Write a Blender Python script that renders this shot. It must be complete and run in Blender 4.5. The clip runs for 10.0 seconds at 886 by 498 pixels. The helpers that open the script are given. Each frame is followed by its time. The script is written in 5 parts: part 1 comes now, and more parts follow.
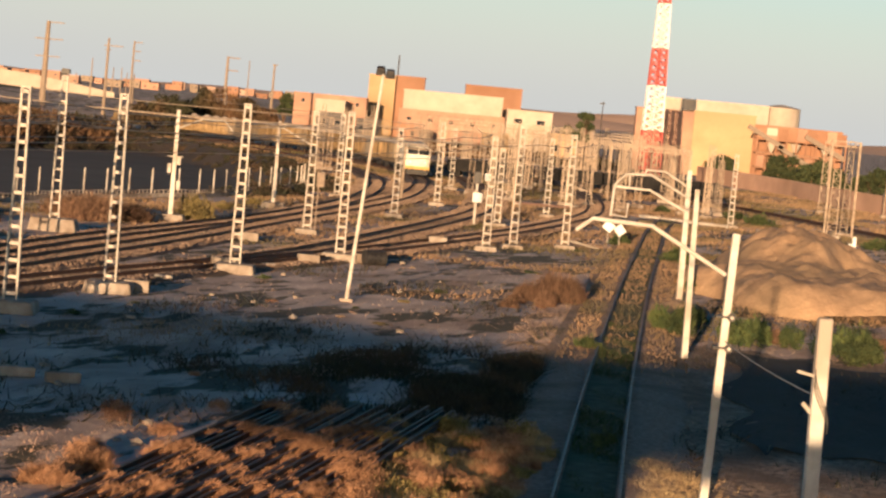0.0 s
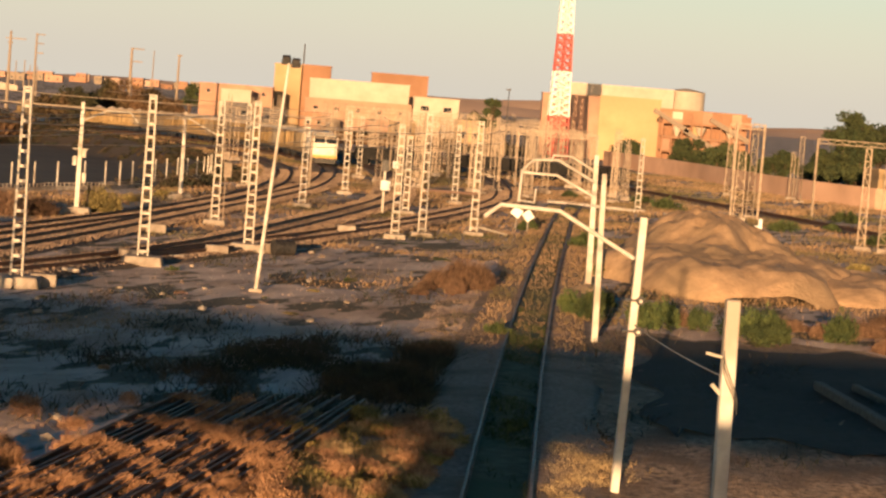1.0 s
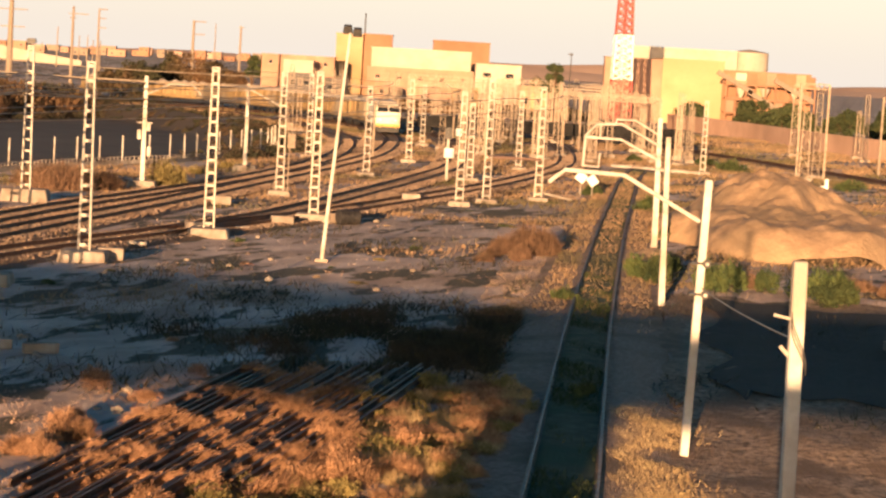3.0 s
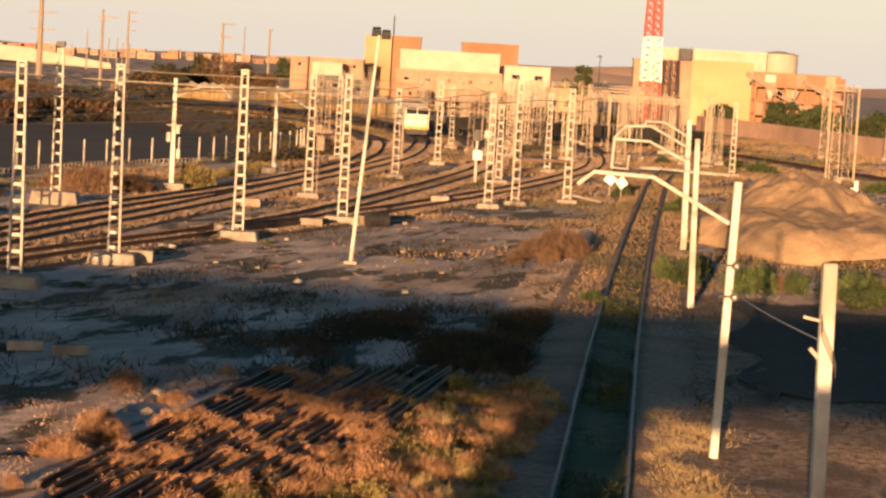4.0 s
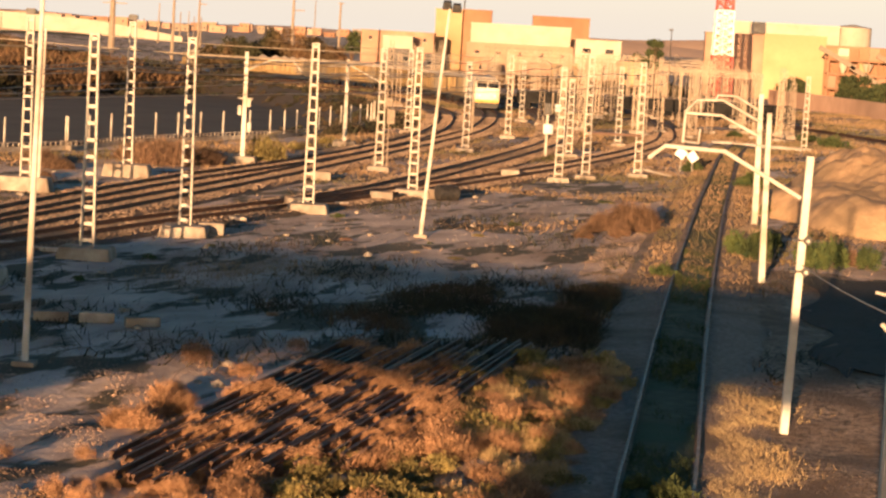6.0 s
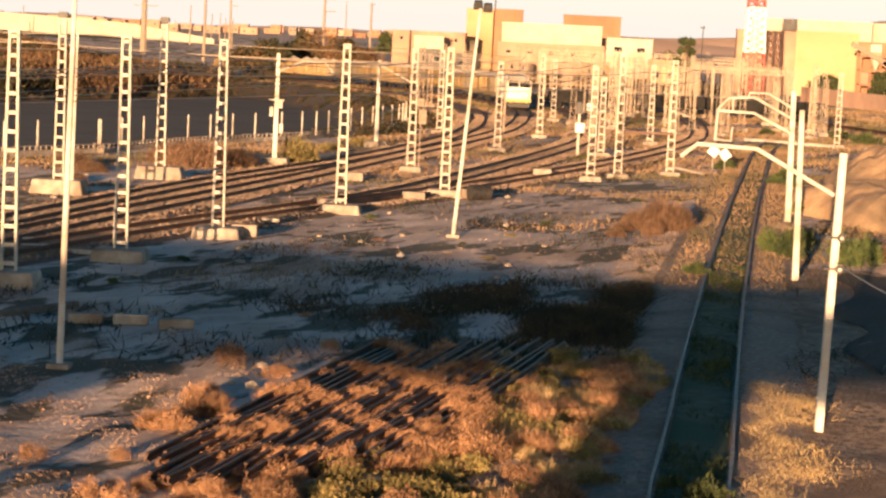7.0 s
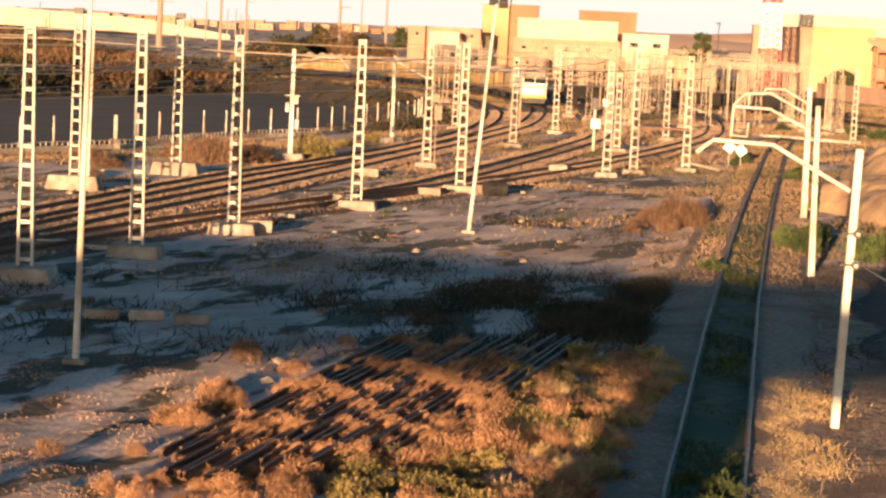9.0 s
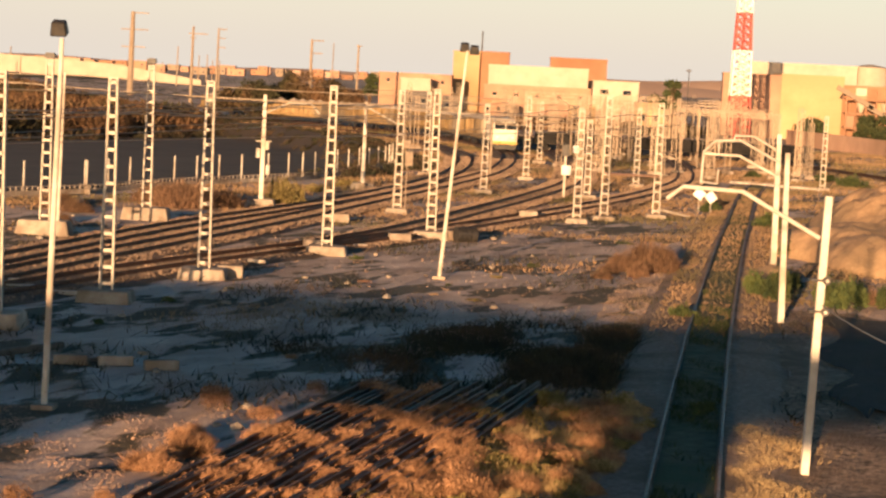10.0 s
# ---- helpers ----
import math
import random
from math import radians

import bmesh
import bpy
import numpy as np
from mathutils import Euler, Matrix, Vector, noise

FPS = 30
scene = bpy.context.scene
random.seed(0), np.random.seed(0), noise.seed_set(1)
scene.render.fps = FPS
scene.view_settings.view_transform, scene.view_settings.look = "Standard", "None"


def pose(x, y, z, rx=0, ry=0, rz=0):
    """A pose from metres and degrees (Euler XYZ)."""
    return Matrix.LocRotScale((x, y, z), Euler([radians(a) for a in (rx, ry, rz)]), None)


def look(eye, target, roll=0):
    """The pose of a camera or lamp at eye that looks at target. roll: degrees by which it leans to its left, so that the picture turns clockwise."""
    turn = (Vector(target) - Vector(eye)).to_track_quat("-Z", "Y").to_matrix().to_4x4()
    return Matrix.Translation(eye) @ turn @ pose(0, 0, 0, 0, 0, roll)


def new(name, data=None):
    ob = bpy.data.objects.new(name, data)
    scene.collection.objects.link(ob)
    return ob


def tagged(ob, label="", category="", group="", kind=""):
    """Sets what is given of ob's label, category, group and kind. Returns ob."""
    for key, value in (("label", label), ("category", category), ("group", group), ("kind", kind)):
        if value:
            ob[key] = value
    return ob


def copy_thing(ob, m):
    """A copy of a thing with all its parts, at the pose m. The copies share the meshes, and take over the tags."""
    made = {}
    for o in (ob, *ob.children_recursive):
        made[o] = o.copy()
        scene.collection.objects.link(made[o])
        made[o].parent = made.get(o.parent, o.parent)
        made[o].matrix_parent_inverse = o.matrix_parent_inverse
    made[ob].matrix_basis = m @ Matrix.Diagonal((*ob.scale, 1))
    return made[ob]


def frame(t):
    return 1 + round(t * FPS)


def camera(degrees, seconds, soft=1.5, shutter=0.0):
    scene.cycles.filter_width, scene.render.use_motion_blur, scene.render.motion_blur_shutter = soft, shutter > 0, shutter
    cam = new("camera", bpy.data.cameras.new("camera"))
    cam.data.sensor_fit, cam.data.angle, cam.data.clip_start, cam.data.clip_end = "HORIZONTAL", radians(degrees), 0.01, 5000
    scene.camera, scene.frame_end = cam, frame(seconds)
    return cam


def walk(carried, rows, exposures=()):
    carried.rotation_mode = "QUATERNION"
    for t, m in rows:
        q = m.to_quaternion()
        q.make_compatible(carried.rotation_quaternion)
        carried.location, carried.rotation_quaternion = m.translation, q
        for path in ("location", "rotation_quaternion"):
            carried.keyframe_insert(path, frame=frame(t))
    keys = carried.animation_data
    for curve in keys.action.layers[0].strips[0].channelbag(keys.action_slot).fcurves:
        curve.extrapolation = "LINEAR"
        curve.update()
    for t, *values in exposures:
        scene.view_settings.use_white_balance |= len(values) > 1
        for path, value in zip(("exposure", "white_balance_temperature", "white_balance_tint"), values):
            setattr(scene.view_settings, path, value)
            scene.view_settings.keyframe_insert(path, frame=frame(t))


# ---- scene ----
# ---- camera and walk ----
# a hand-held shot from the parapet of a road bridge: the eye stays put, the view pans
EYE = (0.0, 0.0, 8.6)
cam = camera(23.93, 10.0, soft=2.5)
ROWS = [
    (0.0, 86.144, -5.292, 0.023),
    (0.5, 86.349, -4.483, 0.517),
    (1.0, 86.027, -4.489, -2.541),
    (1.5, 85.089, -4.645, -4.319),
    (2.0, 84.973, -4.479, -3.591),
    (2.5, 84.716, -4.016, -2.004),
    (3.0, 85.010, -3.286, -0.842),
    (4.5, 85.016, -3.410, 0.297),
    (5.0, 84.665, -3.604, 0.828),
    (6.5, 84.163, -2.909, 2.335),
    (7.0, 84.151, -2.716, 2.723),
    (7.5, 83.939, -2.555, 2.984),
    (8.0, 83.666, -2.486, 3.255),
    (8.5, 83.703, -2.390, 3.267),
    (9.0, 84.017, -2.704, 3.150),
    (9.5, 84.960, -2.912, 2.417),
    (10.0, 85.313, -2.909, 2.358),
]
EXPO = [(0.0, 0.95, 5050, 2), (1.2, 0.98, 5850, 3), (2.5, 1.05, 6000, 8), (3.0, 1.38, 5750, 8), (4.5, 1.08, 5950, 8),
        (5.0, 1.15, 5950, 8), (6.5, 1.42, 5700, 7), (8.0, 1.62, 5400, 6), (9.5, 1.5, 5650, 6), (10.0, 1.18, 5750, 7)]
walk(cam, [(t, pose(*EYE, rx, ry, rz)) for t, rx, ry, rz in ROWS], EXPO)

# ---- light: low evening sun behind the bridge, clear sky ----
SUN_ELEV, SUN_AZ = 4.95, 10.5          # shadows run ahead and a little to the right
world = bpy.data.worlds.new("sky_world")
scene.world = world
world.use_nodes = True
wn = world.node_tree.nodes
sky = wn.new("ShaderNodeTexSky")
sky.sky_type = "NISHITA"
sky.sun_disc = False
sky.sun_elevation = radians(SUN_ELEV)
sky.sun_rotation = radians(180 + SUN_AZ)
sky.air_density, sky.dust_density, sky.ozone_density = 1.0, 1.0, 1.5
wn["Background"].inputs["Strength"].default_value = 0.11
pale = wn.new("ShaderNodeHueSaturation")            # thin haze makes the sky paler
tc, sep = wn.new("ShaderNodeTexCoord"), wn.new("ShaderNodeSeparateXYZ")
world.node_tree.links.new(tc.outputs["Generated"], sep.inputs[0])
for target, top, low, high in (("Value", 0.42, 1.2, 0.31), ("Saturation", 0.4, 0.6, 2.25)):   # bright pale haze low down, deeper blue overhead
    fade = wn.new("ShaderNodeMapRange")
    fade.inputs["From Min"].default_value, fade.inputs["From Max"].default_value = 0.0, top
    fade.inputs["To Min"].default_value, fade.inputs["To Max"].default_value = low, high
    world.node_tree.links.new(sep.outputs["Z"], fade.inputs["Value"])
    world.node_tree.links.new(fade.outputs[0], pale.inputs[target])
world.node_tree.links.new(sky.outputs[0], pale.inputs["Color"])
rosy = wn.new("ShaderNodeMixRGB")
rosy.blend_type = "MULTIPLY"
rosy.inputs[0].default_value, rosy.inputs[2].default_value = 1.0, (1.0, 0.95, 1.0, 1.0)
world.node_tree.links.new(pale.outputs[0], rosy.inputs[1])
low = wn.new("ShaderNodeMapRange")                  # warm dust along the whole horizon
low.inputs["From Min"].default_value, low.inputs["From Max"].default_value = 0.0, 0.11
low.inputs["To Min"].default_value, low.inputs["To Max"].default_value = 0.8, 0.0
world.node_tree.links.new(sep.outputs["Z"], low.inputs["Value"])
haze = wn.new("ShaderNodeMixRGB")
haze.inputs[2].default_value = (4.0, 3.25, 2.55, 1.0)
world.node_tree.links.new(low.outputs[0], haze.inputs[0])
world.node_tree.links.new(rosy.outputs[0], haze.inputs[1])
world.node_tree.links.new(haze.outputs[0], wn["Background"].inputs["Color"])
sun = new("sun", bpy.data.lights.new("sun", "SUN"))
sun.data.energy, sun.data.angle, sun.data.color = 5.0, radians(0.5), (1.0, 0.54, 0.235)
sd = Vector((math.sin(radians(SUN_AZ)), math.cos(radians(SUN_AZ)), -math.tan(radians(SUN_ELEV))))
sun.matrix_world = look((-20, -100, 30), Vector((-20, -100, 30)) + sd)


# ---- materials ----
def mat(name, c1, c2, scale=2.0, rough=0.85, bump=0.3, metal=0.0, fine=None, c3=None, s3=0.15, vary=0.12, stretch=None, lift=0.05, edge=(0.47, 0.62), ramp=(0.36, 0.64)):
    """Two colours mixed by grain noise, a third by large stains, a little change from object to object."""
    m = bpy.data.materials.new(name)
    m.use_nodes = True
    n, l = m.node_tree.nodes, m.node_tree.links
    b = n["Principled BSDF"]
    b.inputs["Roughness"].default_value, b.inputs["Metallic"].default_value = rough, metal
    geo = n.new("ShaderNodeNewGeometry")
    g1 = n.new("ShaderNodeTexNoise")
    g1.inputs["Scale"].default_value, g1.inputs["Detail"].default_value, g1.inputs["Roughness"].default_value = scale, 6.0, 0.65
    place = geo.outputs["Position"]
    if stretch:                        # streaks along a heading
        mp = n.new("ShaderNodeMapping")
        mp.inputs["Rotation"].default_value[2] = radians(-stretch[2])
        mp.inputs["Scale"].default_value = (1.0, stretch[0], 1.0)
        l.new(place, mp.inputs["Vector"])
        place = mp.outputs[0]
    l.new(place, g1.inputs["Vector"])
    r1 = n.new("ShaderNodeValToRGB")
    r1.color_ramp.elements[0].position, r1.color_ramp.elements[1].position = ramp
    r1.color_ramp.elements[0].color, r1.color_ramp.elements[1].color = (*c1, 1), (*c2, 1)
    l.new(g1.outputs["Fac"], r1.inputs["Fac"])
    out = r1.outputs["Color"]
    if c3:
        g2 = n.new("ShaderNodeTexNoise")
        g2.inputs["Scale"].default_value, g2.inputs["Detail"].default_value = s3, 4.0
        l.new(place, g2.inputs["Vector"])
        r2 = n.new("ShaderNodeValToRGB")
        r2.color_ramp.elements[0].position, r2.color_ramp.elements[1].position = edge
        l.new(g2.outputs["Fac"], r2.inputs["Fac"])
        mx = n.new("ShaderNodeMixRGB")
        mx.inputs[2].default_value = (*c3, 1)
        l.new(r2.outputs["Color"], mx.inputs[0])
        l.new(out, mx.inputs[1])
        out = mx.outputs[0]
    if vary:
        oi = n.new("ShaderNodeObjectInfo")
        mr = n.new("ShaderNodeMapRange")
        mr.inputs["To Min"].default_value, mr.inputs["To Max"].default_value = 1 - vary, 1 + vary
        l.new(oi.outputs["Random"], mr.inputs["Value"])
        hs = n.new("ShaderNodeHueSaturation")
        l.new(mr.outputs[0], hs.inputs["Value"])
        l.new(out, hs.inputs["Color"])
        out = hs.outputs[0]
    l.new(out, b.inputs["Base Color"])
    if bump:
        g3 = n.new("ShaderNodeTexNoise")
        g3.inputs["Scale"].default_value, g3.inputs["Detail"].default_value = fine or scale * 4, 5.0
        l.new(geo.outputs["Position"], g3.inputs["Vector"])
        bp = n.new("ShaderNodeBump")
        bp.inputs["Strength"].default_value, bp.inputs["Distance"].default_value = bump, lift
        l.new(g3.outputs["Fac"], bp.inputs["Height"])
        l.new(bp.outputs[0], b.inputs["Normal"])
    return m


def soil_material():
    """Pale pinkish sand with low dark growth in patches drawn out along the old wheel ruts."""
    m = bpy.data.materials.new("sandy_soil")
    m.use_nodes = True
    n, l = m.node_tree.nodes, m.node_tree.links
    b = n["Principled BSDF"]
    b.inputs["Roughness"].default_value = 0.95
    geo = n.new("ShaderNodeNewGeometry")
    along_ruts = n.new("ShaderNodeMapping")
    along_ruts.vector_type = "TEXTURE"
    along_ruts.inputs["Rotation"].default_value[2] = radians(-20)
    along_ruts.inputs["Scale"].default_value = (1.0, 3.2, 1.0)
    l.new(geo.outputs["Position"], along_ruts.inputs["Vector"])

    def grain(scale, detail, rough, vec):
        g = n.new("ShaderNodeTexNoise")
        g.inputs["Scale"].default_value, g.inputs["Detail"].default_value, g.inputs["Roughness"].default_value = scale, detail, rough
        l.new(vec, g.inputs["Vector"])
        return g.outputs["Fac"]

    def ramp(fac, lo, hi, c0, c1):
        r = n.new("ShaderNodeValToRGB")
        r.color_ramp.elements[0].position, r.color_ramp.elements[1].position = lo, hi
        r.color_ramp.elements[0].color, r.color_ramp.elements[1].color = (*c0, 1), (*c1, 1)
        l.new(fac, r.inputs["Fac"])
        return r.outputs["Color"]

    def mix(fac, a, c):
        x = n.new("ShaderNodeMixRGB")
        l.new(fac, x.inputs[0])
        l.new(a, x.inputs[1])
        x.inputs[2].default_value = (*c, 1)
        return x.outputs[0]

    pos, rut = geo.outputs["Position"], along_ruts.outputs[0]
    sand = ramp(grain(0.5, 6, 0.6, rut), 0.38, 0.62, (0.44, 0.33, 0.26), (0.76, 0.62, 0.52))
    worn = mix(ramp(grain(0.09, 3, 0.5, pos), 0.52, 0.70, (0, 0, 0), (0.6, 0.6, 0.6)), sand, (0.30, 0.19, 0.11))
    patchy = n.new("ShaderNodeMath")
    patchy.operation = "MULTIPLY_ADD"
    patchy.inputs[1].default_value = 0.45
    l.new(grain(0.11, 3, 0.5, pos), patchy.inputs[0])
    l.new(grain(0.62, 7, 0.62, rut), patchy.inputs[2])
    grown = mix(ramp(patchy.outputs[0], 0.735, 0.785, (0, 0, 0), (0.94, 0.94, 0.94)), worn, (0.06, 0.055, 0.03))
    l.new(grown, b.inputs["Base Color"])
    bp = n.new("ShaderNodeBump")
    bp.inputs["Strength"].default_value, bp.inputs["Distance"].default_value = 0.7, 0.1
    l.new(grain(2.2, 6, 0.6, pos), bp.inputs["Height"])
    l.new(bp.outputs[0], b.inputs["Normal"])
    return m


M_SOIL = soil_material()
M_LITTER = mat("litter_ground", (0.10, 0.07, 0.047), (0.54, 0.38, 0.255), 4.5, 0.95, 1.0, c3=(0.20, 0.13, 0.08), s3=0.5, fine=9, vary=0, lift=0.14)
M_FIELD = mat("green_field", (0.07, 0.085, 0.03), (0.14, 0.13, 0.05), 0.2, 0.95, 0.3, vary=0)
M_MOUND = mat("mound_earth", (0.34, 0.225, 0.13), (0.52, 0.35, 0.205), 1.2, 0.95, 1.0, c3=(0.36, 0.25, 0.145), s3=0.2, fine=5.0, vary=0.1, lift=0.06)
M_BALLAST = mat("ballast", (0.08, 0.06, 0.046), (0.27, 0.195, 0.14), 7.0, 0.9, 1.0, c3=(0.12, 0.085, 0.055), s3=0.25, fine=12, vary=0, lift=0.12)
M_STONE = mat("pale_ballast", (0.20, 0.145, 0.105), (0.46, 0.335, 0.25), 6.0, 0.9, 1.0, c3=(0.20, 0.145, 0.095), s3=0.25, fine=12, vary=0, lift=0.1)
# gravel with the bridge's shadow put into its near-black tone
M_SHADEGRAVEL = mat("shade_gravel", (0.016, 0.015, 0.014), (0.06, 0.05, 0.042), 5.0, 0.95, 1.0, c3=(0.042, 0.036, 0.028), s3=0.3, fine=9, vary=0, lift=0.12)
M_CLOD = mat("soil_clod", (0.28, 0.19, 0.135), (0.54, 0.375, 0.265), 0.8, 0.95, 0.0, c3=(0.16, 0.11, 0.075), s3=0.15, vary=0)
M_CHIP = mat("gravel_chip", (0.10, 0.072, 0.052), (0.46, 0.33, 0.22), 8.0, 0.95, 0.0, vary=0)
M_HAY = mat("dead_grass", (0.15, 0.10, 0.055), (0.38, 0.255, 0.14), 0.35, 0.95, 0.0, c3=(0.11, 0.095, 0.04), s3=0.06, vary=0)
M_SHARD = mat("ballast_stone", (0.16, 0.115, 0.08), (0.44, 0.32, 0.23), 9.0, 0.95, 0.0, c3=(0.22, 0.15, 0.10), s3=0.3, vary=0)
M_BRUSH = mat("brown_brush", (0.075, 0.045, 0.028), (0.29, 0.175, 0.105), 4.0, 0.95, 0.0, vary=0.25)
M_BED = mat("grown_trackbed", (0.04, 0.055, 0.025), (0.13, 0.125, 0.065), 2.0, 0.95, 1.0, c3=(0.035, 0.07, 0.025), s3=0.25, fine=10, vary=0)
M_ROAD = mat("grey_yard", (0.034, 0.027, 0.024), (0.056, 0.043, 0.037), 0.12, 0.9, 0.3, vary=0)
M_RAIL = mat("rusty_rail", (0.05, 0.028, 0.018), (0.12, 0.06, 0.035), 6.0, 0.6, 0.3, 0.4)
M_WORN = mat("worn_rusty_rail", (0.16, 0.11, 0.08), (0.33, 0.25, 0.19), 6.0, 0.55, 0.2, 0.35)
M_SLEEPER = mat("sleeper_concrete", (0.10, 0.09, 0.075), (0.18, 0.155, 0.13), 5.0, 0.9, 0.4)
M_CONC = mat("concrete", (0.30, 0.25, 0.20), (0.46, 0.40, 0.33), 2.0, 0.9, 0.35, c3=(0.24, 0.19, 0.145), s3=0.7)
M_PALE = mat("pale_concrete", (0.54, 0.49, 0.42), (0.70, 0.66, 0.58), 2.5, 0.85, 0.25, c3=(0.42, 0.36, 0.29), s3=0.6)
M_GALV = mat("galvanised_steel", (0.42, 0.38, 0.32), (0.60, 0.55, 0.47), 5.0, 0.65, 0.15, 0.1)
M_YARD = mat("weathered_steel", (0.27, 0.21, 0.15), (0.44, 0.35, 0.255), 3.0, 0.8, 0.1, vary=0.3)
M_DARK = mat("dark_metal", (0.02, 0.02, 0.022), (0.06, 0.055, 0.05), 6.0, 0.5, 0.1, 0.3)
M_SOOT = mat("sooty_iron", (0.008, 0.008, 0.009), (0.022, 0.02, 0.018), 2.0, 0.95, 0.1)
M_WIRE = mat("weathered_wire", (0.30, 0.24, 0.18), (0.45, 0.38, 0.30), 9.0, 0.5, 0.0, 0.6)
M_WHITE = mat("white_paint", (0.74, 0.73, 0.70), (0.82, 0.81, 0.78), 3.0, 0.5, 0.1)
M_CREAM = mat("cream_paint", (0.64, 0.60, 0.50), (0.74, 0.70, 0.60), 1.5, 0.6, 0.1, c3=(0.5, 0.45, 0.36), s3=0.5)
M_YEL = mat("ochre_paint", (0.55, 0.34, 0.07), (0.66, 0.44, 0.12), 2.0, 0.6, 0.1)
M_RED = mat("red_paint", (0.42, 0.06, 0.045), (0.52, 0.09, 0.06), 2.0, 0.6, 0.1)
M_GLASS = mat("dark_glass", (0.01, 0.012, 0.015), (0.02, 0.024, 0.03), 1.0, 0.08, 0.0)
M_ORANGE = mat("orange_render", (0.30, 0.165, 0.095), (0.36, 0.20, 0.12), 0.3, 0.9, 0.2, c3=(0.26, 0.14, 0.08), s3=0.06)
M_PINK = mat("pink_render", (0.37, 0.22, 0.15), (0.46, 0.285, 0.195), 0.3, 0.9, 0.2, c3=(0.31, 0.19, 0.135), s3=0.08)
M_SALMON = mat("salmon_render", (0.50, 0.32, 0.22), (0.60, 0.39, 0.275), 0.4, 0.9, 0.2, c3=(0.42, 0.27, 0.185), s3=0.1)
M_SAND = mat("sand_render", (0.44, 0.31, 0.165), (0.54, 0.385, 0.215), 0.2, 0.9, 0.2, c3=(0.38, 0.265, 0.14), s3=0.05)
M_SHED = mat("grey_sheet", (0.09, 0.08, 0.075), (0.16, 0.14, 0.125), 0.5, 0.8, 0.2)
M_OFFWH = mat("offwhite_render", (0.46, 0.39, 0.31), (0.56, 0.49, 0.395), 0.3, 0.85, 0.1)
M_WOOD = mat("weathered_wood", (0.20, 0.155, 0.115), (0.33, 0.265, 0.20), 4.0, 0.9, 0.3)
M_BARK = mat("bark", (0.08, 0.05, 0.03), (0.16, 0.10, 0.06), 6.0, 0.95, 0.5)
M_DRY = mat("dry_weed", (0.14, 0.07, 0.036), (0.50, 0.29, 0.155), 5.0, 0.9, 0.0, vary=0.35)
M_STRAW = mat("straw_grass", (0.38, 0.26, 0.12), (0.60, 0.45, 0.23), 2.0, 0.9, 0.0, vary=0.2)
M_OLIVE = mat("olive_weed", (0.11, 0.095, 0.03), (0.32, 0.25, 0.085), 2.5, 0.9, 0.0, vary=0.3)
M_GREEN = mat("green_weed", (0.022, 0.042, 0.012), (0.085, 0.105, 0.028), 2.5, 0.9, 0.0, vary=0.25)
M_SCRUB = mat("brown_scrub", (0.045, 0.026, 0.013), (0.20, 0.115, 0.055), 0.12, 0.95, 0.0, c3=(0.04, 0.04, 0.017), s3=0.05)
M_LEAF = mat("dark_leaf", (0.02, 0.035, 0.012), (0.06, 0.07, 0.02), 0.8, 0.9, 0.0)
M_DARKWEED = mat("dark_weed", (0.014, 0.018, 0.009), (0.05, 0.048, 0.026), 1.2, 0.95, 0.0, c3=(0.075, 0.05, 0.028), s3=0.3, vary=0)
M_HAZE = mat("far_hill", (0.42, 0.29, 0.22), (0.50, 0.36, 0.28), 0.01, 1.0, 0.0, vary=0)


# ---- mesh helpers ----
def box(bm, c, s, m=None, taper=1.0):
    """A box with its centre c and size s; the top is taper times as wide."""
    r = bmesh.ops.create_cube(bm, size=1.0)["verts"]
    for v in r:
        k = taper if v.co.z > 0 else 1.0
        p = Vector((v.co.x * s[0] * k, v.co.y * s[1] * k, v.co.z * s[2]))
        v.co = (m @ p if m else p) + Vector(c)
    return r


def bar(bm, a, b, w, d=None, n=4):
    """A straight bar from a to b, w thick (round for n over 4)."""
    a, b = Vector(a), Vector(b)
    ax = (b - a).normalized()
    side = ax.cross(Vector((0, 1, 0)) if abs(ax.y) < 0.9 else Vector((1, 0, 0))).normalized()
    up = side.cross(ax)
    d = w if d is None else d
    rings = []
    for p, k in ((a, 0), (b, 1)):
        ww = w[k] if isinstance(w, tuple) else w
        dd = d[k] if isinstance(d, tuple) else d
        ring = []
        for i in range(n):
            an = 2 * math.pi * (i + 0.5) / n
            f = 0.7071 if n == 4 else 0.5
            ring.append(bm.verts.new(p + side * math.cos(an) * ww * f + up * math.sin(an) * dd * f))
        rings.append(ring)
    for i in range(n):
        j = (i + 1) % n
        bm.faces.new((rings[0][i], rings[0][j], rings[1][j], rings[1][i]))
    bm.faces.new(rings[0][::-1])
    bm.faces.new(rings[1])


def mesh_of(name, bm, material, smooth=False):
    bmesh.ops.recalc_face_normals(bm, faces=bm.faces)
    me = bpy.data.meshes.new(name)
    bm.to_mesh(me)
    bm.free()
    me.materials.append(material)
    if smooth:
        me.polygons.foreach_set("use_smooth", [True] * len(me.polygons))
    return me


def part(name, bm, material, parent, label=""):
    """bm (or a ready mesh) as one mesh object under a thing or a part."""
    me = bm if isinstance(bm, bpy.types.Mesh) else mesh_of(name, bm, material)
    ob = new(name, me)
    ob.parent = parent
    return tagged(ob, label)


def thing(name, label, category, at=(0, 0, 0), rz=0.0, group="", kind=""):
    """An empty at the base of a thing."""
    ob = new(name)
    ob.matrix_basis = pose(*at, 0, 0, rz)
    return tagged(ob, label, category, group, kind)


